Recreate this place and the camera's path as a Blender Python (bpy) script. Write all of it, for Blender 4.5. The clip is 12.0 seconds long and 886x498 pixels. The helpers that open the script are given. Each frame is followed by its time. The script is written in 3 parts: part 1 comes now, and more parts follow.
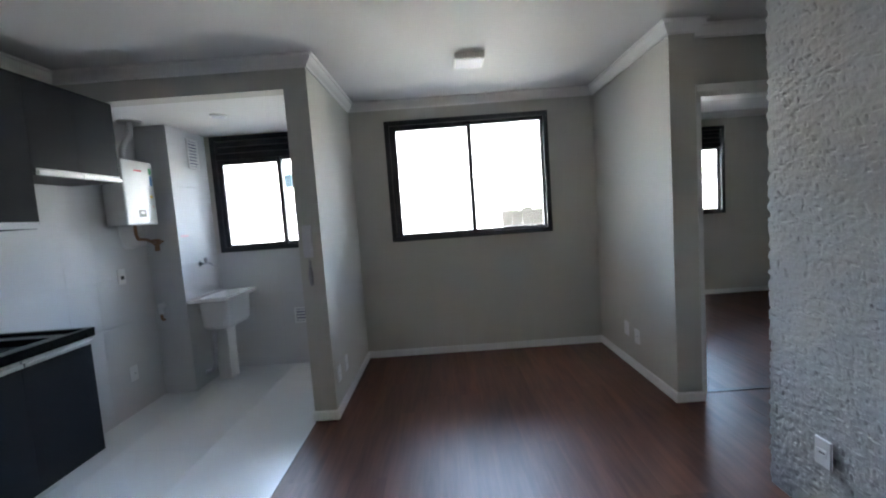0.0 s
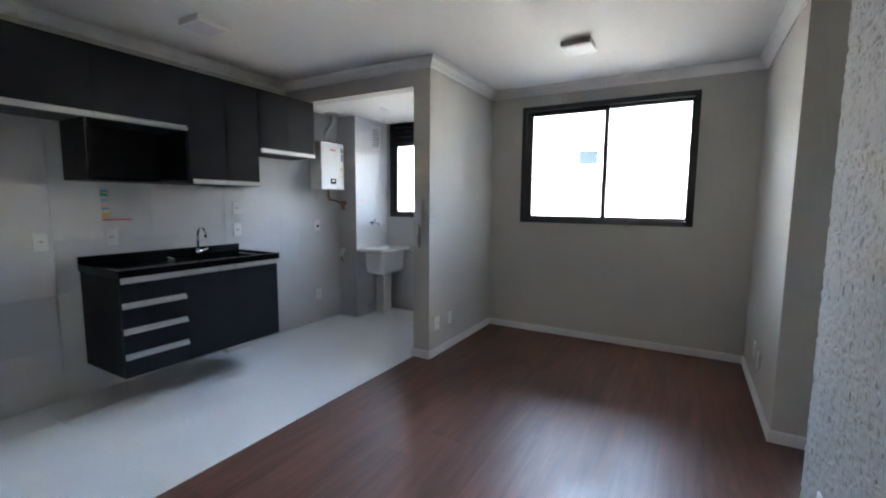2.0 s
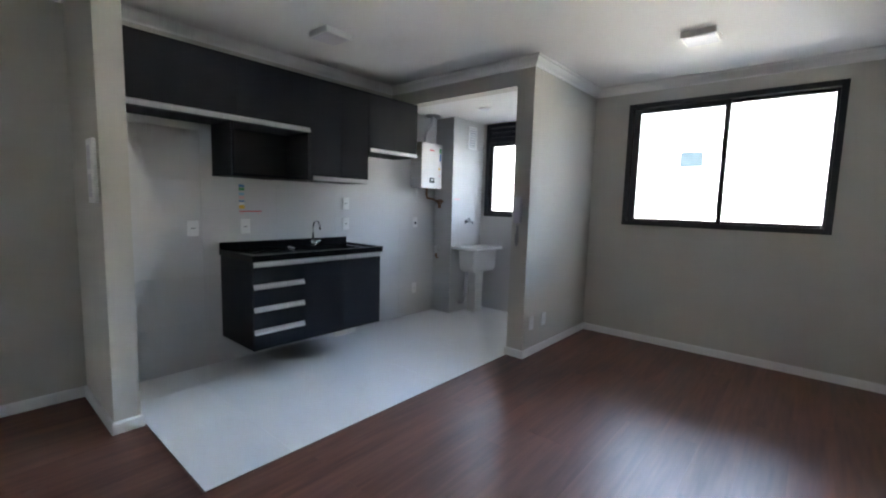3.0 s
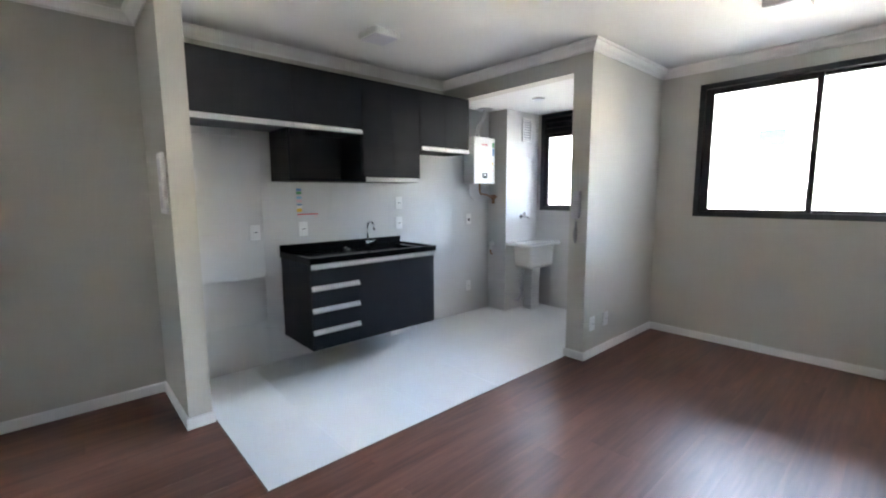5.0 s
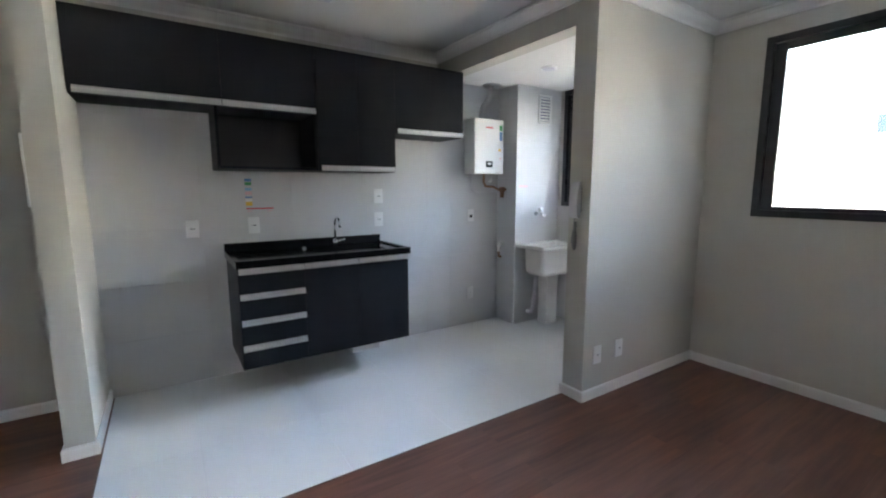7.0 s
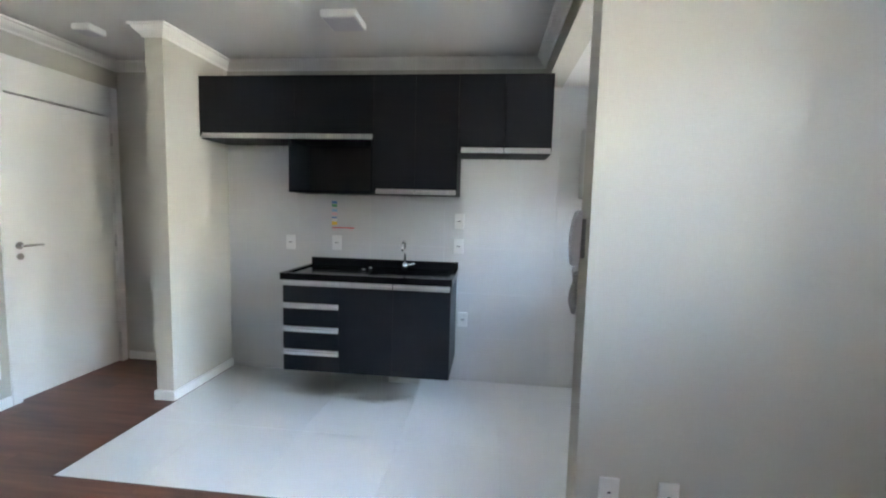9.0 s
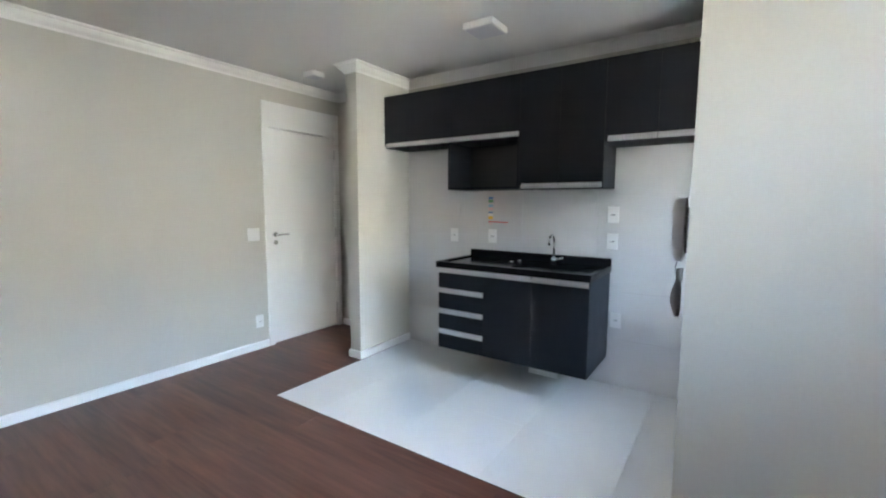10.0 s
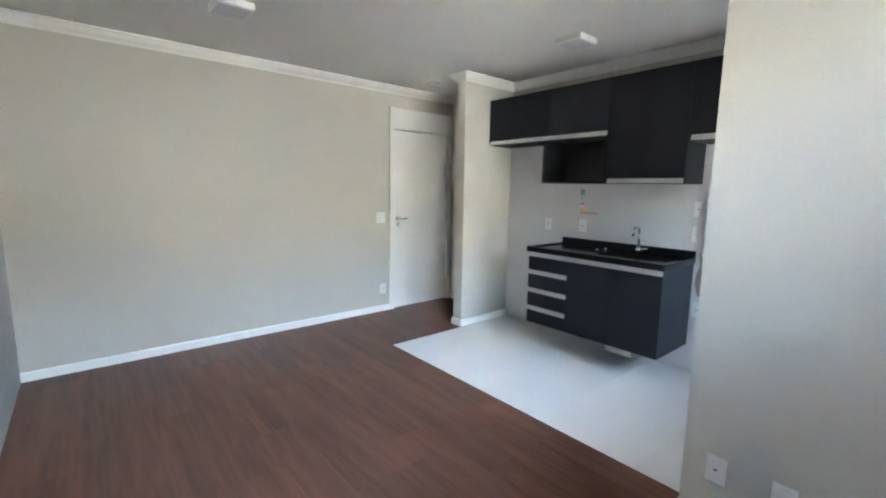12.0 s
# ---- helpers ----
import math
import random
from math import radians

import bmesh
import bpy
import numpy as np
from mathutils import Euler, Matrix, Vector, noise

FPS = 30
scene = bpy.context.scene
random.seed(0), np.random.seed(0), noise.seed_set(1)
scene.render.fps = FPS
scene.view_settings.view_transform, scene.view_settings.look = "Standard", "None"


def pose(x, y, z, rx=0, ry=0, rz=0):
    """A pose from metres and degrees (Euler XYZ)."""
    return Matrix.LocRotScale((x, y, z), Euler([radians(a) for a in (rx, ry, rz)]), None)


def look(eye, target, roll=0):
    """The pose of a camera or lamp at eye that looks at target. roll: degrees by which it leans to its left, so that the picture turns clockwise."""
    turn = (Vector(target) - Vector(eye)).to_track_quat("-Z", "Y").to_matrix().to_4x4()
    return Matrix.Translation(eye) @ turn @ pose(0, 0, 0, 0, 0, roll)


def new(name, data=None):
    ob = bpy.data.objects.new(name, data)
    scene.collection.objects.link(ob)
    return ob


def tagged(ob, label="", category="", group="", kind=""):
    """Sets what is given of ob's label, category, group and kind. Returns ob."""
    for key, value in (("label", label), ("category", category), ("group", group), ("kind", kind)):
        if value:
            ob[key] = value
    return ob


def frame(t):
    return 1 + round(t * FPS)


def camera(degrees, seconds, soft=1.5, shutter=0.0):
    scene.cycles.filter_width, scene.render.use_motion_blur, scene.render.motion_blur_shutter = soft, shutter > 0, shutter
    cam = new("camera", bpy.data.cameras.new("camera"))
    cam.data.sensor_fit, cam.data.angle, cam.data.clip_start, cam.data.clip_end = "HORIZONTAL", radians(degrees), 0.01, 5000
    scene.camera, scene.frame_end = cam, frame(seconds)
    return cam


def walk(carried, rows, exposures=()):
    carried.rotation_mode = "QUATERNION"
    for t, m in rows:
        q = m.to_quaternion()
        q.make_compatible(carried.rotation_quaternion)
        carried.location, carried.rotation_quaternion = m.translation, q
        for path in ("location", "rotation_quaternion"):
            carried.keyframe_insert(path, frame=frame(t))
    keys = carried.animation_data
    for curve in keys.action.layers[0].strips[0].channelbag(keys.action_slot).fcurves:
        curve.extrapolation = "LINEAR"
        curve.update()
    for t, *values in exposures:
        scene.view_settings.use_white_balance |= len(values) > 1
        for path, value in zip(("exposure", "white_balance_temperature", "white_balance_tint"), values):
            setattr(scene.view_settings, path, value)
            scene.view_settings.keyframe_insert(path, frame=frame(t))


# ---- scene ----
cam = camera(91.9, 12.0, soft=2.1)
PATH = [
    (0, (1.106, 1.259, 1.402), (1.097, 3.252, 1.24), -4.1),
    (0.5, (1.51, 1.21, 1.37), (1.13, 3.168, 1.221), -0.9),
    (1, (1.859, 1.215, 1.336), (1.328, 3.139, 1.207), 2.3),
    (1.5, (2.054, 1.192, 1.358), (1.291, 3.038, 1.254), -0.6),
    (2, (2.148, 1.135, 1.354), (1.163, 2.862, 1.139), 0.5),
    (2.5, (2.179, 1.099, 1.356), (1.019, 2.708, 1.097), 0.9),
    (3, (2.065, 1.02, 1.32), (0.77, 2.53, 1.108), 1.6),
    (3.2, (2.021, 0.986, 1.328), (0.678, 2.453, 1.12), 1.8),
    (4.8, (2.016, 1.037, 1.341), (0.474, 2.292, 1.111), 0.4),
    (5, (2.024, 1.088, 1.369), (0.547, 2.414, 1.117), -0.3),
    (5.5, (2.014, 1.189, 1.37), (0.782, 2.741, 1.094), -0.2),
    (6, (2.022, 1.377, 1.358), (0.716, 2.865, 1.076), -2.4),
    (6.5, (2.018, 1.677, 1.363), (0.564, 3.012, 1.041), -1.3),
    (7, (1.94, 2.069, 1.355), (0.279, 3.148, 1.074), -0.1),
    (8.8, (1.9, 3.678, 1.375), (-0.097, 3.642, 1.266), -0.9),
    (9, (1.926, 3.834, 1.384), (-0.054, 3.624, 1.198), 1.5),
    (9.5, (1.855, 4.132, 1.385), (-0.012, 3.451, 1.157), 2.4),
    (10, (1.875, 4.333, 1.373), (0.229, 3.218, 1.159), 0.2),
    (10.5, (1.948, 4.56, 1.406), (0.526, 3.181, 1.134), 1.1),
    (11, (2.114, 4.683, 1.404), (0.724, 3.272, 1.125), 0.2),
    (11.5, (2.18, 4.782, 1.416), (0.796, 3.365, 1.134), 0.2),
    (12, (2.182, 4.845, 1.419), (0.903, 3.332, 1.138), 0.9),
]

# ---- light ----
EXPO = [(0.0, 6.42, 6220, 6), (1.5, 6.62, 6340, 8), (2.5, 6.65, 6370, 8), (3.0, 6.66, 6400, 8), (5.0, 7.42, 6640, 8), (5.5, 7.37, 6600, 8), (6.5, 7.07, 6620, 8), (7.0, 6.97, 6640, 8), (9.0, 7.28, 6640, 5), (9.5, 7.25, 6600, 5), (12.0, 7.30, 6620, 5)]
walk(cam, [(t, look(eye, target, roll)) for t, eye, target, roll in PATH], EXPO)

world = bpy.data.worlds.new("sky")
scene.world = world
world.use_nodes = True
wn = world.node_tree
sky = wn.nodes.new("ShaderNodeTexSky")
sky.sky_type = "NISHITA"
sky.sun_disc = False
sky.sun_elevation = radians(62)
sky.sun_rotation = radians(237)
sky.dust_density = 9.0
sky.ozone_density = 0.6
wn.nodes["Background"].inputs["Strength"].default_value = 0.15
wn.links.new(sky.outputs["Color"], wn.nodes["Background"].inputs["Color"])
sun = new("sun", bpy.data.lights.new("sun", "SUN"))
sun.data.energy, sun.data.angle, sun.data.color = 0.6, radians(4), (1.0, 0.95, 0.88)
sun.matrix_world = look((0, 0, 0), (0.38, 0.25, -0.85))


# ---- materials ----
def material(name, color, rough=0.5, metal=0.0, vary=0.06, scale=3.0, fine=80.0, bump=0.0, bump_scale=200.0, coat=0.0, per_object=0.0, spec=0.5):
    m = bpy.data.materials.new(name)
    m.use_nodes = True
    n, l = m.node_tree.nodes, m.node_tree.links
    p = n["Principled BSDF"]
    p.inputs["Roughness"].default_value, p.inputs["Metallic"].default_value = rough, metal
    p.inputs["Coat Weight"].default_value = coat
    p.inputs["Specular IOR Level"].default_value = spec
    tc = n.new("ShaderNodeTexCoord")
    big, small = n.new("ShaderNodeTexNoise"), n.new("ShaderNodeTexNoise")
    big.inputs["Scale"].default_value, small.inputs["Scale"].default_value = scale, fine
    big.inputs["Detail"].default_value = 4
    add = n.new("ShaderNodeMath")
    add.operation = "ADD"
    for t in (big, small):
        l.new(tc.outputs["Object"], t.inputs["Vector"])
    l.new(big.outputs["Fac"], add.inputs[0])
    l.new(small.outputs["Fac"], add.inputs[1])
    fac = add.outputs[0]
    if per_object:
        info, mul, more = n.new("ShaderNodeObjectInfo"), n.new("ShaderNodeMath"), n.new("ShaderNodeMath")
        mul.operation, more.operation = "MULTIPLY_ADD", "ADD"
        mul.inputs[1].default_value, mul.inputs[2].default_value = per_object, -per_object / 2
        l.new(info.outputs["Random"], mul.inputs[0])
        l.new(fac, more.inputs[0])
        l.new(mul.outputs[0], more.inputs[1])
        fac = more.outputs[0]
    ramp = n.new("ShaderNodeMapRange")
    ramp.inputs["From Min"].default_value, ramp.inputs["From Max"].default_value = 0.5, 1.5
    ramp.inputs["To Min"].default_value, ramp.inputs["To Max"].default_value = 1 - vary, 1 + vary
    l.new(fac, ramp.inputs["Value"])
    mix = n.new("ShaderNodeVectorMath")
    mix.operation = "SCALE"
    mix.inputs[0].default_value = color
    l.new(ramp.outputs["Result"], mix.inputs["Scale"])
    l.new(mix.outputs["Vector"], p.inputs["Base Color"])
    rr = n.new("ShaderNodeMapRange")
    rr.inputs["To Min"].default_value, rr.inputs["To Max"].default_value = max(rough - 0.06, 0.02), min(rough + 0.06, 1)
    l.new(big.outputs["Fac"], rr.inputs["Value"])
    l.new(rr.outputs["Result"], p.inputs["Roughness"])
    if bump:
        b, t = n.new("ShaderNodeBump"), n.new("ShaderNodeTexNoise")
        t.inputs["Scale"].default_value, t.inputs["Detail"].default_value = bump_scale, 3
        b.inputs["Strength"].default_value, b.inputs["Distance"].default_value = bump, 0.003
        l.new(tc.outputs["Object"], t.inputs["Vector"])
        l.new(t.outputs["Fac"], b.inputs["Height"])
        l.new(b.outputs["Normal"], p.inputs["Normal"])
    return m


def wood_material(name, dark, light, rough):
    """Printed laminate: long grain along y, each plank its own shade."""
    m = bpy.data.materials.new(name)
    m.use_nodes = True
    n, l = m.node_tree.nodes, m.node_tree.links
    p = n["Principled BSDF"]
    p.inputs["Specular IOR Level"].default_value = 0.34
    tc, info, mp = n.new("ShaderNodeTexCoord"), n.new("ShaderNodeObjectInfo"), n.new("ShaderNodeMapping")
    mp.inputs["Scale"].default_value = (42, 3.2, 1)
    off = n.new("ShaderNodeVectorMath")
    off.operation = "SCALE"
    off.inputs[0].default_value = (31.0, 47.0, 13.0)
    l.new(info.outputs["Random"], off.inputs["Scale"])
    l.new(off.outputs["Vector"], mp.inputs["Location"])
    l.new(tc.outputs["Object"], mp.inputs["Vector"])
    g1, g2 = n.new("ShaderNodeTexNoise"), n.new("ShaderNodeTexNoise")
    g1.inputs["Scale"].default_value, g1.inputs["Detail"].default_value = 1.0, 5
    g2.inputs["Scale"].default_value, g2.inputs["Detail"].default_value = 0.25, 3
    l.new(mp.outputs["Vector"], g1.inputs["Vector"])
    l.new(mp.outputs["Vector"], g2.inputs["Vector"])
    a, b = n.new("ShaderNodeMath"), n.new("ShaderNodeMath")
    a.operation = b.operation = "MULTIPLY_ADD"
    a.inputs[1].default_value = 0.7
    l.new(g1.outputs["Fac"], a.inputs[0])
    l.new(g2.outputs["Fac"], a.inputs[2])
    b.inputs[1].default_value = 0.22
    l.new(info.outputs["Random"], b.inputs[0])
    l.new(a.outputs[0], b.inputs[2])
    shade = n.new("ShaderNodeMapRange")
    shade.inputs["From Min"].default_value, shade.inputs["From Max"].default_value = 0.62, 1.24
    l.new(b.outputs[0], shade.inputs["Value"])
    mixc = n.new("ShaderNodeMix")
    mixc.data_type = "RGBA"
    mixc.inputs["A"].default_value, mixc.inputs["B"].default_value = (*dark, 1), (*light, 1)
    l.new(shade.outputs["Result"], mixc.inputs["Factor"])
    l.new(mixc.outputs["Result"], p.inputs["Base Color"])
    rr = n.new("ShaderNodeMapRange")
    rr.inputs["To Min"].default_value, rr.inputs["To Max"].default_value = rough - 0.01, rough + 0.02
    l.new(g1.outputs["Fac"], rr.inputs["Value"])
    own = n.new("ShaderNodeMath")
    own.operation = "MULTIPLY_ADD"
    own.inputs[1].default_value = 0.07
    l.new(info.outputs["Random"], own.inputs[0])
    l.new(rr.outputs["Result"], own.inputs[2])
    l.new(own.outputs[0], p.inputs["Roughness"])
    bp = n.new("ShaderNodeBump")
    bp.inputs["Strength"].default_value, bp.inputs["Distance"].default_value = 0.12, 0.002
    l.new(g1.outputs["Fac"], bp.inputs["Height"])
    l.new(bp.outputs["Normal"], p.inputs["Normal"])
    return m


def glass_material():
    m = bpy.data.materials.new("window glass")
    m.use_nodes = True
    n, l = m.node_tree.nodes, m.node_tree.links
    n.remove(n["Principled BSDF"])
    clear, gloss, fr, mx = n.new("ShaderNodeBsdfTransparent"), n.new("ShaderNodeBsdfGlossy"), n.new("ShaderNodeFresnel"), n.new("ShaderNodeMixShader")
    clear.inputs["Color"].default_value = (0.95, 0.97, 0.96, 1)
    gloss.inputs["Roughness"].default_value = 0.02
    l.new(fr.outputs["Fac"], mx.inputs["Fac"])
    l.new(clear.outputs[0], mx.inputs[1])
    l.new(gloss.outputs[0], mx.inputs[2])
    l.new(mx.outputs[0], n["Material Output"].inputs["Surface"])
    return m


PAINT = material("greige wall paint", (0.546, 0.529, 0.480), 0.85, vary=0.025, scale=1.2, bump=0.05, bump_scale=350, spec=0.2)
CEIL = material("white ceiling paint", (0.70, 0.69, 0.68), 0.75, vary=0.02, scale=0.9, bump=0.04, bump_scale=300)
TRIM = material("white satin trim", (0.80, 0.80, 0.79), 0.4, vary=0.02)
PLASTER = material("white plaster moulding", (0.80, 0.79, 0.77), 0.65, vary=0.03, bump=0.04)
TILE = material("pale glazed wall tile", (0.60, 0.597, 0.59), 0.5, vary=0.012, scale=2, per_object=0.04, spec=0.25)
FTILE = material("pale polished porcelain", (0.78, 0.785, 0.795), 0.30, vary=0.012, scale=1.5, per_object=0.1)
GROUT = material("light grey grout", (0.60, 0.60, 0.59), 0.85, vary=0.05)
GRAPHITE = material("graphite wood-grain melamine", (0.020, 0.0225, 0.0270), 0.52, vary=0.15, scale=9, fine=160, bump=0.05, bump_scale=120, spec=0.14)
INSIDE = material("black melamine carcass", (0.018, 0.019, 0.021), 0.5, vary=0.12)
ALU = material("brushed aluminium", (0.62, 0.62, 0.62), 0.36, metal=0.85, vary=0.06, fine=300)
CHROME = material("chrome", (0.75, 0.76, 0.78), 0.08, metal=1.0, vary=0.02)
STEEL = material("brushed stainless steel", (0.55, 0.56, 0.57), 0.25, metal=1.0, vary=0.08, fine=250)
GRANITE = material("polished black granite", (0.009, 0.009, 0.010), 0.12, vary=0.6, scale=90, fine=420, spec=0.15)
BLACK = material("black painted aluminium", (0.018, 0.019, 0.024), 0.35, vary=0.1)
RUBBER = material("dark gasket", (0.012, 0.012, 0.012), 0.7, vary=0.1)
PLASTIC = material("white switch plastic", (0.78, 0.78, 0.77), 0.35, vary=0.02)
GREYPL = material("grey handset plastic", (0.60, 0.585, 0.615), 0.42, vary=0.04)
CORDGREY = material("dark grey cord plastic", (0.30, 0.29, 0.31), 0.45, vary=0.05)
VENTBACK = material("shaded blue-grey vent backing", (0.16, 0.17, 0.24), 0.7, vary=0.1)
ENAMEL = material("white enamel", (0.80, 0.80, 0.79), 0.25, vary=0.02)
MARBLE = material("white synthetic marble", (0.80, 0.79, 0.77), 0.25, vary=0.05, scale=6)
COPPER = material("dull copper", (0.30, 0.18, 0.11), 0.42, metal=0.9, vary=0.2, scale=30)
STONE = material("white painted split stone", (0.44, 0.44, 0.43), 0.85, vary=0.09, scale=14, fine=120, bump=1.0, bump_scale=60, per_object=0.2, spec=0.3)
STONE_BED = material("grey stone bedding", (0.34, 0.33, 0.32), 0.95, vary=0.2, scale=20)
DIFFUSER = material("opal lamp diffuser", (0.58, 0.57, 0.62), 0.45, vary=0.02)
WOOD = wood_material("dark red-brown laminate", (0.095, 0.041, 0.030), (0.195, 0.086, 0.061), 0.36)
WOOD_EDGE = material("dark laminate edge strip", (0.10, 0.045, 0.034), 0.4, vary=0.15)
GLASS = glass_material()
FROST = glass_material()
FROST.name = "pale translucent sticker"
FROST.node_tree.nodes["Transparent BSDF"].inputs["Color"].default_value = (0.45, 0.50, 0.50, 1)
FACADE = material("pale rendered facade", (0.30, 0.305, 0.315), 0.8, vary=0.04, scale=0.3, fine=4)
FACADE_WIN = material("bluish far window glass", (0.010, 0.015, 0.019), 0.8, vary=0.2, scale=0.5, fine=2, spec=0.02)
GROUND = material("grey paving", (0.06, 0.06, 0.058), 0.9, vary=0.12, scale=0.4, fine=5)
# boards in shade: the shade is put into this near-black base colour
FENCE = material("near-black fence boards with shade in the colour", (0.014, 0.0135, 0.013), 0.9, vary=0.5, spec=0.02)
LEAF = material("bright green leaves", (0.022, 0.040, 0.007), 0.7, vary=0.3, scale=5)
BARK = material("brown bark", (0.14, 0.10, 0.07), 0.9, vary=0.3)
DARKW = material("black for shaded socket holes", (0.01, 0.01, 0.012), 0.4, vary=0.1)
SCREEN = material("dark heater display", (0.02, 0.03, 0.03), 0.15, vary=0.1)
INK = {k: material(k + " sticker ink", c, 0.5, vary=0.03) for k, c in dict(
    blue=(0.10, 0.25, 0.50), green=(0.10, 0.36, 0.16), sky=(0.30, 0.52, 0.66), pink=(0.72, 0.50, 0.50), yellow=(0.75, 0.52, 0.08), red=(0.60, 0.06, 0.09), white=(0.78, 0.78, 0.78)).items()}


# ---- mesh helpers ----
def box(bm, x0, x1, y0, y1, z0, z1, bevel=0.0):
    vs = [bm.verts.new((x, y, z)) for z in (z0, z1) for y in (y0, y1) for x in (x0, x1)]
    fs = [bm.faces.new([vs[i] for i in f]) for f in ((0, 2, 3, 1), (4, 5, 7, 6), (0, 1, 5, 4), (2, 6, 7, 3), (0, 4, 6, 2), (1, 3, 7, 5))]
    if bevel:
        es = list({e for f in fs for e in f.edges})
        bmesh.ops.bevel(bm, geom=es, offset=bevel, segments=1 if bevel <= 0.004 else 3, affect="EDGES", profile=0.5)
    return bm


def B(*a, bevel=0.0):
    return box(bmesh.new(), *a, bevel=bevel)


def boxes(*rows, bevel=0.0):
    bm = bmesh.new()
    for r in rows:
        box(bm, *r, bevel=bevel)
    return bm


def mesh_of(name, bm, mat):
    me = bpy.data.meshes.new(name)
    bmesh.ops.recalc_face_normals(bm, faces=bm.faces)
    bm.to_mesh(me)
    bm.free()
    me.materials.append(mat)
    return me


def part(name, bm, mat, parent=None, label=""):
    ob = new(name, mesh_of(name, bm, mat))
    if parent is not None:
        ob.parent = parent
        ob.matrix_parent_inverse = parent.matrix_world.inverted()
    if label:
        tagged(ob, label)
    return ob


def thing(name, label, category, at=(0, 0, 0), group="", kind=""):
    ob = new(name)
    ob.empty_display_size = 0.1
    ob.location = at
    ob.matrix_world = Matrix.Translation(at)
    return tagged(ob, label, category, group, kind)


def structure(name, bm, mat, label, category):
    return tagged(part(name, bm, mat), label, category, kind="structure")


def tube(bm, pts, r, seg=12, caps=True):
    pts = [Vector(p) for p in pts]
    rings, prev = [], None
    for i, p in enumerate(pts):
        d = (pts[min(i + 1, len(pts) - 1)] - pts[max(i - 1, 0)]).normalized()
        side = prev if prev is not None else d.orthogonal().normalized()
        side = (side - d * side.dot(d)).normalized()
        prev, up = side, d.cross(side)
        rad = r[i] if isinstance(r, (list, tuple)) else r
        rings.append([bm.verts.new(p + rad * (math.cos(a) * side + math.sin(a) * up)) for a in [2 * math.pi * k / seg for k in range(seg)]])
    for a, b in zip(rings, rings[1:]):
        for k in range(seg):
            bm.faces.new((a[k], a[(k + 1) % seg], b[(k + 1) % seg], b[k])).smooth = True
    if caps:
        bm.faces.new(rings[0])
        bm.faces.new(rings[-1])
    return bm


def sweep(path, profile, side=1):
    """Run a profile (distance from the wall, height) along a line of wall corners, with mitred corners."""
    bm, rings = bmesh.new(), []
    P = [Vector((x, y)) for x, y in path]
    for i, p in enumerate(P):
        ds = [(b - a).normalized() for a, b in ((P[i - 1], p) if i else (p, P[1]), (p, P[i + 1]) if i < len(P) - 1 else (P[-2], p))]
        ns = [Vector((d.y, -d.x)) * side for d in ds]
        m = (ns[0] + ns[1]).normalized()
        m /= max(m.dot(ns[0]), 0.2)
        rings.append([bm.verts.new((p.x + m.x * u, p.y + m.y * u, z)) for u, z in profile])
    n = len(profile)
    for a, b in zip(rings, rings[1:]):
        for k in range(n):
            bm.faces.new((a[k], a[(k + 1) % n], b[(k + 1) % n], b[k]))
    bm.faces.new(rings[0])
    bm.faces.new(rings[-1])
    return bm


# ---- plan ----
XW, XE, YS, YN, H = -1.44, 2.632, 0.71, 5.51, 2.52
STUB = (-0.75, 1.56, 1.685)
BEAM_Y, LOW = 4.212, 2.312
PX0, PX1 = 0.10, 0.26
RP_X, RP_Y, BD_Y = 2.80, 4.11, 4.21
STONE_X, STONE_Y = 2.605, 3.242
LIV_WIN = (0.597, 2.185, 1.158, 2.332)
LAU_WIN = (-1.11, 0.07, 1.175, 2.305)
BED_WIN = (3.86, 5.06, 1.14, 2.34)
BN = 7.28

structure("ceiling", boxes((-1.65, 2.86, 0.5, 5.66, H, H + 0.13), (2.86, 6.15, 0.5, 7.45, H, H + 0.13)), CEIL, "smooth white painted flat ceiling", "ceiling")
structure("laundry_ceiling", B(XW, PX0, BEAM_Y + 0.13, YN, LOW, H), CEIL, "lowered white ceiling over the laundry corner", "ceiling")
structure("wall_south", boxes((-1.57, -1.42, YS - 0.13, YS, 0, H), (-0.506, 2.79, YS - 0.13, YS, 0, H), (-1.42, -0.506, YS - 0.13, YS, 2.30, H)), PAINT, "long plain greige painted wall with the entrance door", "wall")
structure("wall_west", B(XW - 0.13, XW, YS, YN + 0.15, -0.02, H), PAINT, "greige painted wall behind the kitchen", "wall")
structure("wall_stub", B(XW, STUB[0], STUB[1], STUB[2], 0, H), PAINT, "short greige wall end between entrance and kitchen", "wall")
structure("beam", B(XW, PX0, BEAM_Y, BEAM_Y + 0.13, LOW, H), PAINT, "greige beam over the laundry opening", "beam")
structure("wall_laundry", B(PX0, PX1, BEAM_Y, YN, 0, H), PAINT, "greige wall between laundry corner and living room", "wall")


def wall_with_window(name, x0, x1, y0, y1, wins, mat, label):
    rows, x = [], x0
    for a, b, s, t in wins:
        rows += [(x, a, y0, y1, 0, H), (a, b, y0, y1, 0, s), (a, b, y0, y1, t, H)]
        x = b
    rows.append((x, x1, y0, y1, 0, H))
    return structure(name, boxes(*rows), mat, label, "wall")


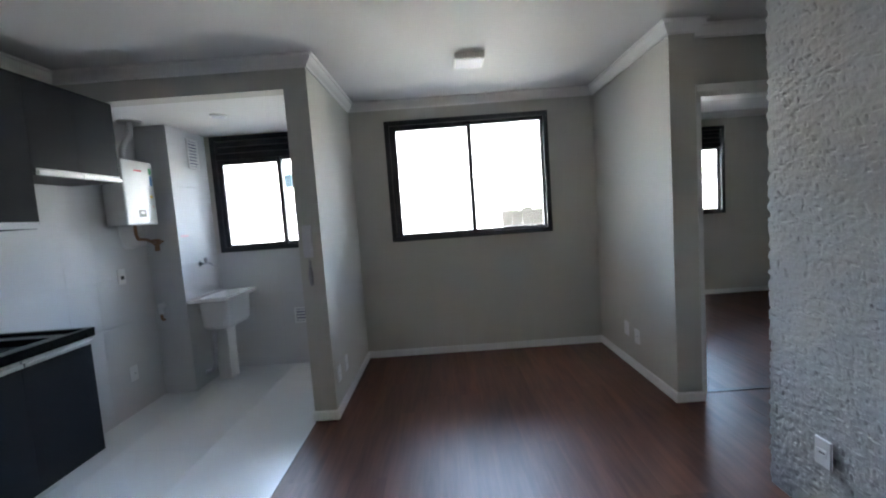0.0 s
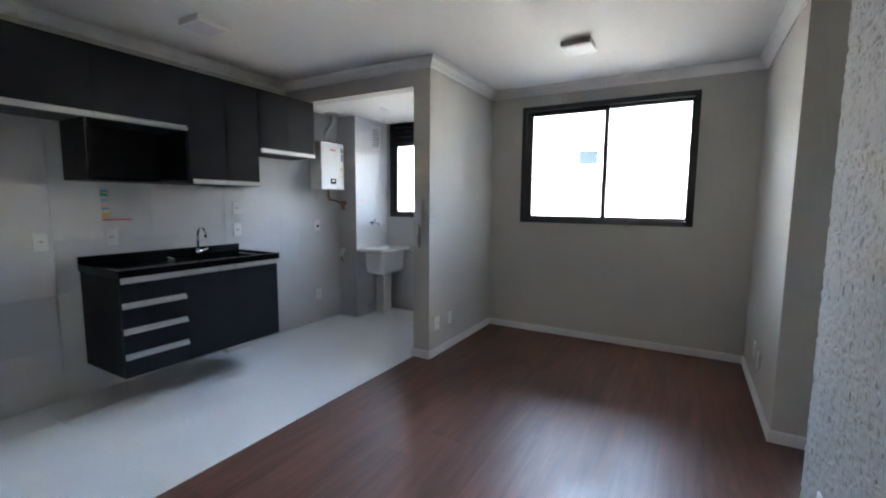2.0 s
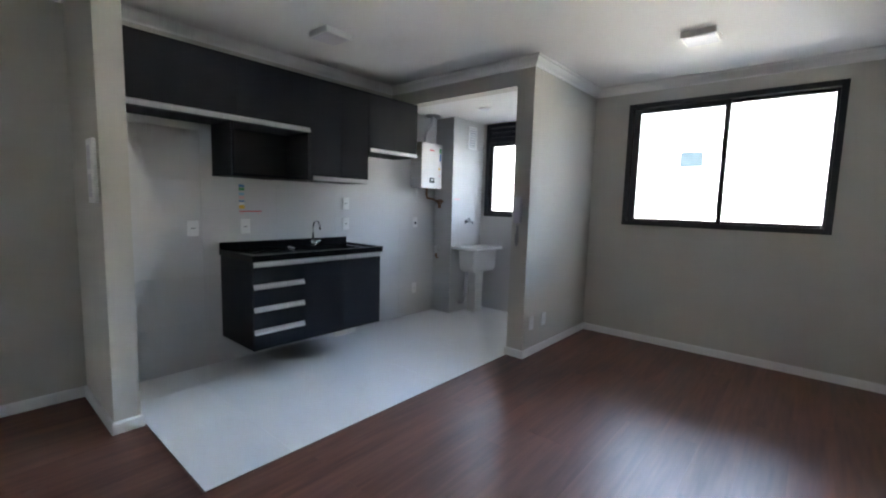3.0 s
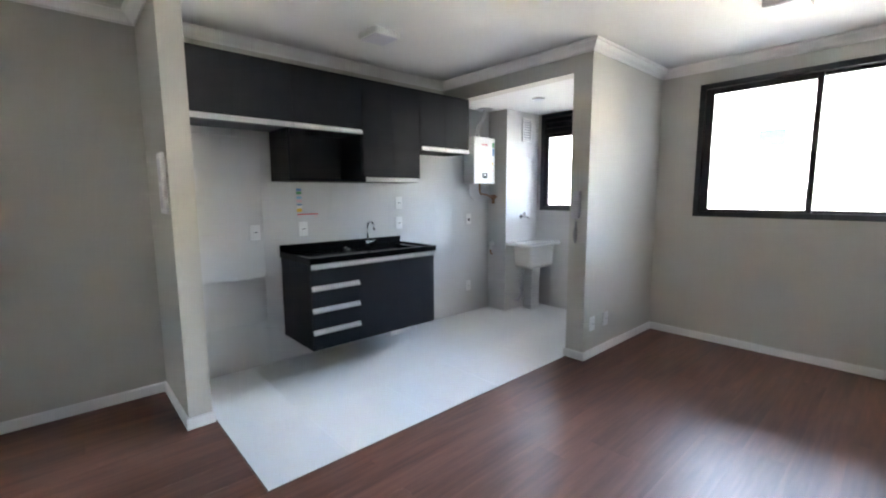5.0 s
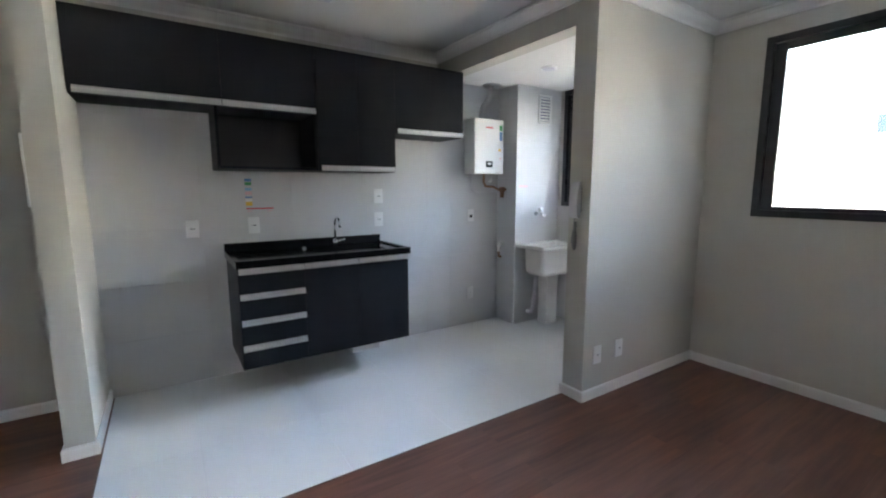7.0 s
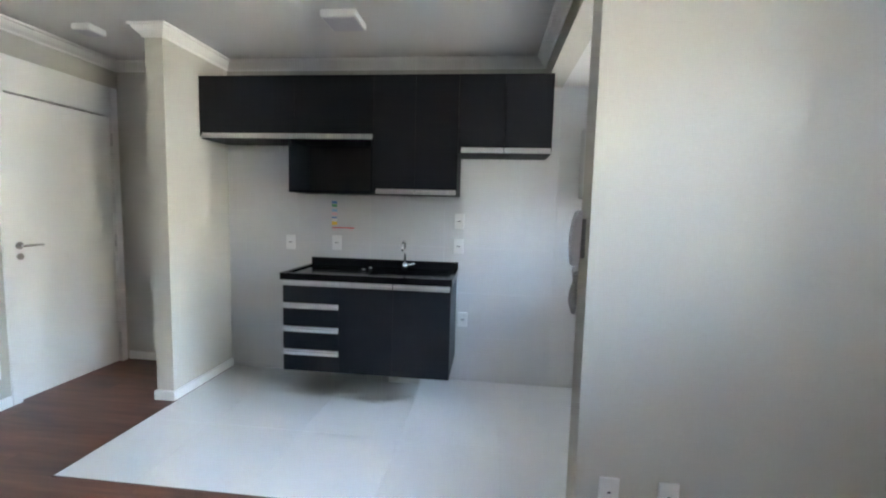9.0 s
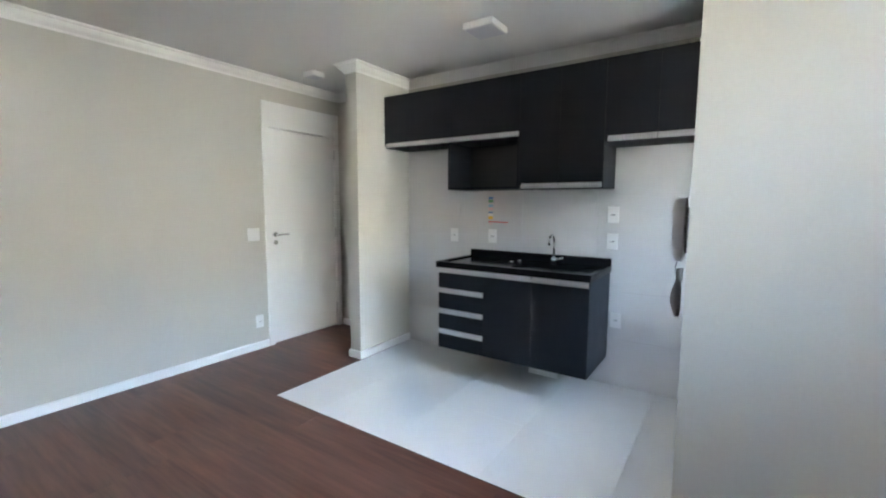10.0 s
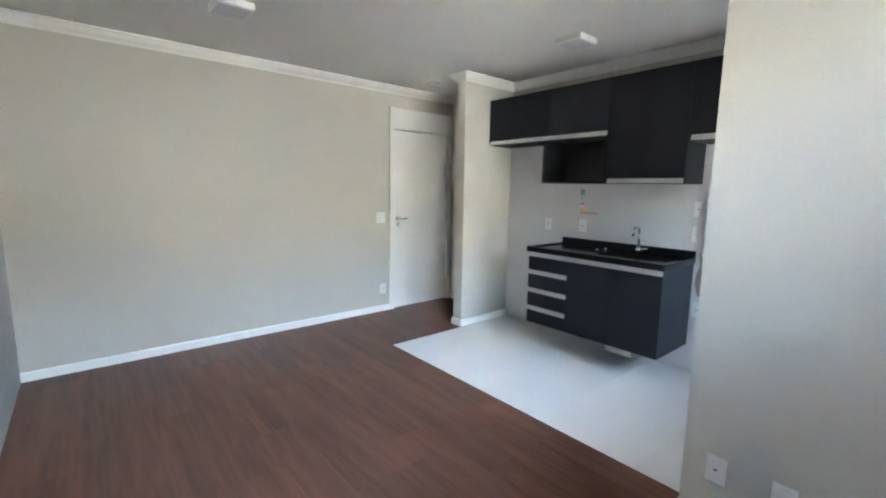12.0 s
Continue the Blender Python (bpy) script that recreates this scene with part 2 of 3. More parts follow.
wall_with_window("wall_north", XW - 0.13, XE, YN, YN + 0.15, [LAU_WIN, LIV_WIN], PAINT, "greige painted outer wall with dark-framed windows")
structure("wall_east", B(XE, RP_X, RP_Y, BN, 0, H), PAINT, "greige wall between living room and bedroom", "wall")
DO = (2.857, 3.62, 2.09)
structure("wall_bedroom", boxes((RP_X, DO[0], BD_Y, BD_Y + 0.12, 0, H), (DO[1], 6.0, BD_Y, BD_Y + 0.12, 0, H), (DO[0], DO[1], BD_Y, BD_Y + 0.12, DO[2], H)), PAINT, "greige wall with the bedroom doorway", "wall")
structure("wall_stone_core", B(STONE_X + 0.03, STONE_X + 0.15, YS, STONE_Y - 0.01, 0, H), STONE_BED, "partition wall that carries the stone cladding", "wall")
structure("wall_corridor", boxes((STONE_X + 0.15, 4.4, STONE_Y - 0.13, STONE_Y - 0.01, 0, H), (4.4, 4.52, STONE_Y - 0.13, BD_Y, 0, H)), PAINT, "plain greige corridor walls", "wall")
wall_with_window("wall_bedroom_north", RP_X, 6.0, BN, BN + 0.15, [BED_WIN], PAINT, "greige bedroom outer wall with a dark window")
structure("wall_bedroom_east", B(6.0, 6.12, BD_Y, BN + 0.15, 0, H), PAINT, "plain greige bedroom wall", "wall")
structure("subfloor", boxes((-1.65, 2.86, 0.5, 5.66, -0.2, -0.016), (2.86, 6.15, 0.5, 7.45, -0.2, -0.016)), WOOD_EDGE, "bare screed under the floor coverings", "floor")

CORN = [(0, H - 0.001), (0, H - 0.078), (0.010, H - 0.078), (0.012, H - 0.066), (0.020, H - 0.058), (0.034, H - 0.046), (0.046, H - 0.030), (0.052, H - 0.018), (0.066, H - 0.014), (0.068, H - 0.001)]
structure("cornice", sweep([(STONE_X, YS), (XW, YS), (XW, STUB[1]), (STUB[0], STUB[1]), (STUB[0], STUB[2]), (XW, STUB[2]), (XW, BEAM_Y), (PX1, BEAM_Y), (PX1, YN), (XE, YN), (XE, RP_Y), (RP_X, RP_Y), (RP_X, BD_Y), (4.4, BD_Y)], CORN), PLASTER, "white moulded plaster cornice round the ceiling", "cornice")
structure("cornice_bedroom", sweep([(6.0, BD_Y + 0.12), (RP_X, BD_Y + 0.12), (RP_X, BN), (6.0, BN)], CORN), PLASTER, "white moulded plaster cornice of the bedroom", "cornice")
BASE = [(0, 0.001), (0.014, 0.001), (0.014, 0.060), (0.010, 0.068), (0.004, 0.070), (0, 0.070)]
for name, path, side in (("baseboard_south", [(STONE_X, YS), (-0.500, YS)], 1), ("baseboard_entry", [(XW, YS + 0.02), (XW, STUB[1]), (STUB[0], STUB[1]), (STUB[0], STUB[2]), (XW, STUB[2])], 1),
                         ("baseboard_living", [(PX0, BEAM_Y + 0.1), (PX0, BEAM_Y), (PX1, BEAM_Y), (PX1, YN), (XE, YN), (XE, RP_Y), (RP_X, RP_Y), (RP_X, BD_Y)], 1),
                         ("baseboard_bedroom", [(RP_X, BD_Y + 0.14), (RP_X, BN), (6.0, BN)], 1)):
    structure(name, sweep(path, BASE, side), TRIM, "white painted baseboard with a rounded top", "baseboard")
structure("column", B(XW, -1.16 - 0.008, 4.92 + 0.008, YN, 0, LOW), GROUT, "boxed-in service column in the laundry corner", "column")


# ---- windows ----
def window(name, win, y, split, label, louver=0.0, sash_left=0.065):
    x0, x1, z0, z1 = win
    w = thing(name, label, "window", ((x0 + x1) / 2, y, z0), kind="structure")
    f, d0, d1 = 0.045, y - 0.012, y + 0.09
    zt = z1 - louver
    part("window_frame", boxes((x0, x0 + f, d0, d1, z0, z1), (x1 - f, x1, d0, d1, z0, z1), (x0 + f, x1 - f, d0, d1, z0, z0 + f), (x0 + f, x1 - f, d0, d1, z1 - f, z1)), BLACK, w)
    if louver:
        part("shutter_box", boxes((x0 + f, x1 - f, d0 + 0.02, d1, zt - 0.02, zt + 0.03), (x0 + f, x1 - f, d0 + 0.075, d1, zt + 0.03, z1 - f)), BLACK, w)
        k, zz = 0, zt + 0.045
        while zz < z1 - f - 0.03:
            bm = bmesh.new()
            box(bm, x0 + f + 0.002, x1 - f - 0.002, d0 + 0.03, d0 + 0.07, zz, zz + 0.042, bevel=0.006)
            part("slat", bm, BLACK, w)
            zz += 0.062
        zt -= 0.02
    else:
        zt -= f
    zb = z0 + f
    for k, (a, b, dy, s) in enumerate(((x0 + f, split + 0.021, 0.014, sash_left), (split - 0.021, x1 - f, 0.048, 0.022))):
        ra = s if k == 0 else 0.042
        rb = 0.042 if k == 0 else s
        ya, yb = y + dy, y + dy + 0.03
        sash = part("sash", boxes((a, a + ra, ya, yb, zb, zt), (b - rb, b, ya, yb, zb, zt), (a + ra, b - rb, ya, yb, zb, zb + 0.028), (a + ra, b - rb, ya, yb, zt - (0.05 if k == 0 else 0.03), zt), bevel=0.003), BLACK, w)
        g = part("pane", B(a + ra - 0.004, b - rb + 0.004, ya + 0.012, ya + 0.018, zb + 0.024, zt - 0.026), GLASS, sash)
        g.visible_shadow = False
    part("window_sill", B(x0 - 0.0, x1 + 0.0, d1 + 0.001, y + 0.17, z0 - 0.02, z0 + 0.012), TRIM, w)
    return w


lw = window("window_1", LIV_WIN, YN, 1.420, "black aluminium sliding window with two panes in the living room")
bm = bmesh.new()
tube(bm, [(1.33, YN + 0.028, 1.285), (1.33, YN + 0.022, 1.285)], 0.032, 24)
part("latch", boxes((1.408, 1.430, YN - 0.004, YN + 0.013, 1.70, 1.78), (1.413, 1.425, YN - 0.014, YN - 0.004, 1.725, 1.755), bevel=0.002), BLACK, lw, "small black latch")
part("sticker", bm, FROST, lw, "small round pale sticker")
window("window_2", LAU_WIN, YN, -0.465, "black aluminium laundry window under a louvred head", louver=0.205, sash_left=0.05)
window("window_3", BED_WIN, BN, 4.46, "black bedroom window with a shutter box", louver=0.26, sash_left=0.05)


# ---- doors ----
def lever(parent, x, y, z, out, way):
    h = part("door_handle", tube(bmesh.new(), [(x, y, z), (x, y + out * 0.045, z), (x + way * 0.02, y + out * 0.052, z), (x + way * 0.115, y + out * 0.052, z)], 0.009, 12), CHROME, parent, "polished steel lever handle")
    part("rosette", tube(bmesh.new(), [(x, y, z), (x, y + out * 0.008, z)], 0.025, 24), CHROME, h)
    part("keyhole_plate", tube(bmesh.new(), [(x, y, z - 0.075), (x, y + out * 0.008, z - 0.075)], 0.022, 24), CHROME, h)


door = thing("door_1", "closed white flush entrance door with white frame and overpanel", "door", (-0.96, YS, 0), kind="structure")
FL, FR = -0.506, -1.42
part("door_frame", boxes((FR, FR + 0.055, YS - 0.12, YS + 0.014, 0, 2.30), (FL - 0.06, FL, YS - 0.12, YS + 0.014, 0, 2.30), bevel=0.003), TRIM, door)
part("overpanel", B(FR + 0.056, FL - 0.061, YS - 0.06, YS + 0.006, 2.066, 2.299, bevel=0.002), TRIM, door)
leaf = part("door_leaf", B(FR + 0.058, FL - 0.063, YS - 0.052, YS - 0.012, 0.006, 2.058, bevel=0.003), TRIM, door)
# unseen full-height panel added behind the leaf to keep outdoor light out of its gaps
part("light_block_panel", B(FR + 0.056, FL - 0.061, YS - 0.119, YS - 0.070, 0, 2.30), WOOD_EDGE, door)
lever(leaf, FL - 0.115, YS - 0.012, 1.065, 1, -1)
for z in (0.21, 1.05, 1.88):
    part("hinge", tube(bmesh.new(), [(FR + 0.060, YS + 0.004, z - 0.05), (FR + 0.060, YS + 0.004, z + 0.05)], 0.009, 12), ALU, leaf)
fr = thing("door_2", "white painted frame of the open bedroom doorway", "door frame", (3.24, BD_Y, 0), kind="structure")
part("door_frame", boxes((DO[0], DO[0] + 0.03, BD_Y - 0.012, BD_Y + 0.132, 0, DO[2]), (DO[1] - 0.03, DO[1], BD_Y - 0.012, BD_Y + 0.132, 0, DO[2]), (DO[0] + 0.03, DO[1] - 0.03, BD_Y - 0.012, BD_Y + 0.132, DO[2] - 0.03, DO[2]), bevel=0.002), TRIM, fr)
part("architrave", boxes((DO[0] - 0.05, DO[0], BD_Y - 0.016, BD_Y - 0.001, 0, DO[2] + 0.05), (DO[1], DO[1] + 0.05, BD_Y - 0.016, BD_Y - 0.001, 0, DO[2] + 0.05), (DO[0], DO[1], BD_Y - 0.016, BD_Y - 0.001, DO[2], DO[2] + 0.05), bevel=0.002), TRIM, fr)
part("threshold", B(DO[0] + 0.03, DO[1] - 0.03, BD_Y + 0.01, BD_Y + 0.05, 0.0005, 0.005), WOOD_EDGE, fr)


# ---- lamps ----
def ceiling_lamp(x, y, z, size, label, group="square ceiling lamps"):
    t = thing("ceiling_lamp", label, "ceiling lamp", (x, y, z), group)
    s = size / 2
    bm = bmesh.new()
    box(bm, x - s, x + s, y - s, y + s, z - 0.042, z - 0.001, bevel=0.006)
    part("housing", bm, PLASTIC, t)
    part("diffuser", B(x - s + 0.012, x + s - 0.012, y - s + 0.012, y + s - 0.012, z - 0.046, z - 0.0425, bevel=0.0015), DIFFUSER, t, "pale opal diffuser, switched off")
    return t


ceiling_lamp(1.375, 4.47, H, 0.215, "switched-off square white ceiling lamp in the living room")
ceiling_lamp(1.375, 1.84, H, 0.215, "switched-off square white ceiling lamp in the living room")
ceiling_lamp(-0.69, 2.92, H, 0.215, "switched-off square white ceiling lamp over the kitchen floor")
ceiling_lamp(-0.75, 1.165, H, 0.13, "small switched-off white ceiling lamp by the entrance")
ldl = thing("round_downlight", "small round white light in the laundry ceiling", "ceiling lamp", (-0.62, 4.75, LOW))
part("ring", tube(bmesh.new(), [(-0.62, 4.75, LOW - 0.001), (-0.62, 4.75, LOW - 0.012)], 0.065, 32), PLASTIC, ldl)
part("diffuser", tube(bmesh.new(), [(-0.62, 4.75, LOW - 0.0125), (-0.62, 4.75, LOW - 0.016)], 0.05, 32), DIFFUSER, ldl)


# ---- switches and sockets: a plate on a wall, facing along n ----
def plate(name, label, at, n, w=0.078, h=0.118, kind="socket", holes=1, group="wall sockets"):
    x, y, z = at
    t = thing(name, label, kind, at, group)
    u = Vector((-n[1], n[0], 0))
    N = Vector((n[0], n[1], 0))

    def slab(hw, hh, d0, d1, bevel, cz=0.0, cu=0.0):
        bm = box(bmesh.new(), -hw, hw, -hh, hh, d0, d1, bevel=bevel)
        m = Matrix(((u.x, 0, N.x, x + u.x * cu), (u.y, 0, N.y, y + u.y * cu), (0, 1, 0, z + cz), (0, 0, 0, 1)))
        bm.transform(m)
        return bm
    part("plate", slab(w / 2, h / 2, 0.0005, 0.010, 0.003), PLASTIC, t)
    if kind == "socket":
        part("socket_insert", slab(0.021, 0.014, 0.0102, 0.0125, 0.001), PLASTIC, t)
        # no real holes: thin black slabs paint the shade inside them
        if not holes:
            part("outlet_hole_shade", slab(0.017, 0.013, 0.0126, 0.0132, 0, -0.008), DARKW, t)
        for k in (-1, 0, 1) if holes == 3 else (0,) if holes else ():
            part("pin_hole_shade", slab(0.0035 if holes == 3 else 0.006, 0.0035, 0.0126, 0.013, 0, 0, k * 0.010), DARKW, t)
    elif kind == "switch":
        for k in range(holes):
            part("rocker", slab(0.016, 0.026, 0.0102, 0.014, 0.002, 0, (k - (holes - 1) / 2) * 0.036), PLASTIC, t)
    return t


TX = XW + 0.008
for y, z, hole in ((2.223, 1.083, 3), (2.613, 1.09, 3), (3.602, 1.290, 3), (3.602, 1.094, 3), (4.578, 0.32, 1), (3.650, 0.510, 3), (4.578, 1.093, 0)):
    plate("wall_socket", "white rectangular socket plate on the pale kitchen tiles", (TX, y, z), (1, 0), holes=hole)
for y in (4.340, 4.565):
    plate("wall_socket", "white low socket plate on the greige laundry wall", (PX1, y, 0.290), (1, 0), holes=1)
for y, z in ((4.70, 0.29), (4.90, 0.31)):
    plate("wall_socket", "white low socket plate on the living room wall", (XE, y, z), (-1, 0), holes=1)
plate("wall_socket", "white low socket plate beside the entrance door", (-0.41, YS, 0.265), (0, 1), holes=3)
plate("light_switch", "white square double switch beside the entrance door", (-0.385, YS, 1.08), (0, 1), w=0.118, h=0.118, kind="switch", holes=2, group="")
plate("wall_socket", "white socket plate on the split-stone wall", (STONE_X - 0.004, 2.942, 0.318), (-1, 0), holes=3)
# two-gang panel on the entrance side of the stub wall
brk = thing("breaker_panel", "narrow white breaker panel with two dark slots", "breaker panel", (-0.86, STUB[1], 1.43))
part("cover", B(-0.93, -0.80, STUB[1] - 0.022, STUB[1] - 0.001, 1.27, 1.61, bevel=0.006), PLASTIC, brk)
for z in (1.30, 1.45):
    part("slot", B(-0.90, -0.83, STUB[1] - 0.0245, STUB[1] - 0.0225, z, z + 0.125, bevel=0.001), GREYPL, brk)


# ---- intercom on the end of the laundry wall ----
ic = thing("intercom", "grey wall intercom handset with a coiled cord", "intercom", (0.175, BEAM_Y, 1.27))
part("back_plate", B(0.15, 0.20, BEAM_Y - 0.015, BEAM_Y - 0.001, 1.205, 1.36, bevel=0.003), CORDGREY, ic, "darker grey cradle")
bm = bmesh.new()
prof = [(0.0238, 1.395), (0.0325, 1.386), (0.0397, 1.392), (0.0483, 1.372), (0.0584, 1.325), (0.062, 1.275), (0.0598, 1.225), (0.0555, 1.18), (0.0498, 1.172), (0.0426, 1.182), (0.0339, 1.168), (0.0296, 1.175), (0.0267, 1.2), (0.0253, 1.28)]
lo = [bm.verts.new((0.145, BEAM_Y + 0.007 - u, z)) for u, z in prof]
hi = [bm.verts.new((0.205, BEAM_Y + 0.007 - u, z)) for u, z in prof]
bm.faces.new(lo)
bm.faces.new(hi)
for k in range(len(prof)):
    j = (k + 1) % len(prof)
    bm.faces.new((lo[k], lo[j], hi[j], hi[k]))
bmesh.ops.bevel(bm, geom=list(bm.edges), offset=0.0025, segments=2, affect="EDGES")
part("handset", bm, GREYPL, ic, "curved grey handset")
coil = [(0.175, BEAM_Y - 0.034, 1.178), (0.176, BEAM_Y - 0.040, 1.15), (0.175, BEAM_Y - 0.038, 1.125)]
coil += [(0.175 + 0.008 * math.cos(a), BEAM_Y - 0.026 + 0.009 * math.sin(a), 1.148 - 0.0010 * a) for a in [k * 0.5 for k in range(100)]]
part("cord", tube(bmesh.new(), coil, 0.0024, 6), CORDGREY, ic)
part("hanging_plug", tube(bmesh.new(), [(0.175, BEAM_Y - 0.028, 1.105), (0.175, BEAM_Y - 0.032, 1.07), (0.175, BEAM_Y - 0.034, 1.03), (0.175, BEAM_Y - 0.030, 1.0), (0.175, BEAM_Y - 0.028, 0.975)], [0.008, 0.015, 0.017, 0.013, 0.007], 14), CORDGREY, ic, "dark grey hanging plug")


# ---- kitchen cabinets ----
def grip(parent, x, y0, y1, z, drop=0.036):
    """An aluminium pull profile along y, its lip standing proud of a front at x."""
    prof = [(0.000, z), (0.012, z), (0.012, z - drop * 0.10), (0.004, z - drop * 0.14), (0.004, z - drop * 0.34), (0.018, z - drop * 0.40), (0.020, z - drop * 0.55), (0.018, z - drop * 0.97), (0.014, z - drop), (0.000, z - drop)]
    bm = bmesh.new()
    a = [bm.verts.new((x + u, y0 + 0.002, w)) for u, w in prof]
    b = [bm.verts.new((x + u, y1 - 0.002, w)) for u, w in prof]
    bm.faces.new(a)
    bm.faces.new(b)
    for k in range(len(prof)):
        j = (k + 1) % len(prof)
        bm.faces.new((a[k], a[j], b[j], b[k]))
    return part("handle", bm, ALU, parent, "brushed aluminium pull profile")


XB, XU = -0.895, -1.085
base = thing("base_cabinet", "wall-hung graphite sink cabinet with four drawers and two doors", "cabinet", (-1.16, 3.0, 0.217))
by0, by1, bz0, bz1 = 2.416, 3.595, 0.217, 0.868
T = 0.018
xf = XB - T
part("body", boxes((TX + 0.001, xf, by0, by0 + T, bz0, bz1), (TX + 0.001, xf, by1 - T, by1, bz0, bz1), (TX + 0.001, xf, by0 + T, by1 - T, bz0, bz0 + T), (TX + 0.001, TX + 0.012, by0 + T, by1 - T, bz0 + T, bz1), (TX + 0.012, xf, 2.811, 2.829, bz0 + T, bz1)), GRAPHITE, base)
part("inner_front", B(xf - 0.06, xf - 0.05, by0 + T, by1 - T, bz0 + T, bz1), INSIDE, base)
g = 0.0004
zs = [bz0, 0.376, 0.541, 0.707, bz1]
for k in range(4):
    d = part("drawer_front", B(xf + 0.001, XB, by0 + g, 2.820 - g, zs[k] + g, zs[k + 1] - 0.014, bevel=0.0005), GRAPHITE, base)
    grip(d, XB - 0.0015, by0 + 0.004, 2.820 - g, zs[k + 1] - 0.003)
for a, b in ((2.820, 3.200), (3.200, by1)):
    d = part("door", B(xf + 0.001, XB, a + g, b - g, bz0 + g, bz1 - 0.014, bevel=0.0005), GRAPHITE, base)
    grip(d, XB - 0.0015, a + g, b - 0.004, bz1 - 0.003)

top = thing("countertop", "polished black granite countertop with upstand and sink cut-out", "countertop", (-1.16, 3.0, bz1))
cz0, cz1 = bz1 + 0.001, 0.905
cy0, cy1, cx = 2.406, 3.604, -0.872
SX0, SX1, SY0, SY1 = -1.30, -0.99, 2.99, 3.46
part("slab", boxes((TX + 0.001, SX0, cy0, cy1, cz0, cz1), (SX1, cx, cy0, cy1, cz0, cz1), (SX0, SX1, cy0, SY0, cz0, cz1), (SX0, SX1, SY1, cy1, cz0, cz1)), GRANITE, top)
rim = 0.012
part("raised_edge", boxes((cx - 0.03, cx + 0.003, cy0 - 0.002, cy1 + 0.002, cz1 + 0.0005, cz1 + rim), (TX + 0.022, cx - 0.03, cy1 - 0.03, cy1 + 0.002, cz1 + 0.0005, cz1 + rim), (TX + 0.022, cx - 0.03, cy0 - 0.002, cy0 + 0.03, cz1 + 0.0005, cz1 + rim), bevel=0.002), GRANITE, top)
part("upstand", B(TX + 0.001, TX + 0.021, cy0, cy1, cz1 + 0.0005, 0.968, bevel=0.002), GRANITE, top)
sink = thing("kitchen_sink", "stainless steel sink bowl set under the black granite", "sink", (-1.15, 3.22, 0.75))
t = 0.004
part("bowl", boxes((SX0 - 0.01, SX1 + 0.01, SY0 - 0.01, SY1 + 0.01, 0.745, 0.749), (SX0 - 0.01, SX0 - 0.01 + t, SY0 - 0.01, SY1 + 0.01, 0.749, cz0 - 0.001), (SX1 + 0.01 - t, SX1 + 0.01, SY0 - 0.01, SY1 + 0.01, 0.749, cz0 - 0.001), (SX0, SX1, SY0 - 0.01, SY0 - 0.01 + t, 0.749, cz0 - 0.001), (SX0, SX1, SY1 + 0.01 - t, SY1 + 0.01, 0.749, cz0 - 0.001)), STEEL, sink)
part("drain", tube(bmesh.new(), [(-1.15, 3.22, 0.7495), (-1.15, 3.22, 0.755)], 0.045, 24), CHROME, sink)
tap = thing("kitchen_tap", "chrome gooseneck kitchen tap with a side lever", "tap", (-1.355, 3.19, cz1))
tx = -1.352
neck = [(tx, 3.19, cz1), (tx, 3.19, 1.04)] + [(tx + 0.055 - 0.055 * math.cos(a), 3.19, 1.07 + 0.062 * math.sin(a)) for a in [math.pi * k / 10 for k in range(10)]] + [(tx + 0.112, 3.19, 1.055)]
part("spout", tube(bmesh.new(), neck, 0.009, 12), CHROME, tap)
part("base_ring", tube(bmesh.new(), [(tx, 3.19, cz1 + 0.0005), (tx, 3.19, cz1 + 0.035), (tx, 3.19, cz1 + 0.055)], [0.024, 0.022, 0.013], 20), CHROME, tap)
part("lever", tube(bmesh.new(), [(tx, 3.205, cz1 + 0.03), (tx + 0.005, 3.245, cz1 + 0.04), (tx + 0.01, 3.265, cz1 + 0.05)], [0.012, 0.011, 0.007], 12), CHROME, tap)
for y, x in ((2.905, -1.20), (2.93, -1.30)):
    kn = thing("valve_knob", "small round chrome valve cap on the countertop", "valve", (x, y, cz1), "chrome caps on the countertop")
    part("cap", tube(bmesh.new(), [(x, y, cz1 + 0.0005), (x, y, cz1 + 0.012), (x, y, cz1 + 0.016)], [0.014, 0.014, 0.009], 20), CHROME, kn)
trap = thing("trap_cover", "white plastic drain trap cover under the cabinet", "drain cover", (-1.11, 3.27, 0.145))
part("cover", B(-1.25, -0.97, 3.16, 3.38, 0.145, 0.2165, bevel=0.006), PLASTIC, trap)


def upper(name, y0, y1, z0, doors, label):
    c = thing(name, label, "cabinet", (-1.26, (y0 + y1) / 2, z0), "upper kitchen cabinets")
    z1, xf = 2.303, XU - T
    part("body", boxes((TX + 0.001, xf, y0, y0 + T, z0, z1), (TX + 0.001, xf, y1 - T, y1, z0, z1), (TX + 0.001, xf, y0 + T, y1 - T, z0, z0 + T), (TX + 0.001, xf, y0 + T, y1 - T, z1 - T, z1), (TX + 0.001, TX + 0.01, y0 + T, y1 - T, z0 + T, z1 - T)), GRAPHITE, c)
    n = len(doors) - 1
    for k in range(n):
        d = part("door", B(xf + 0.001, XU, doors[k] + g, doors[k + 1] - g, z0 + 0.014, z1 - g, bevel=0.0005), GRAPHITE, c)
        grip(d, XU - 0.0015, doors[k] + (0.02 if k == 0 else g), doors[k + 1] - (0.004 if k == n - 1 else g), z0 + 0.038)
    return c


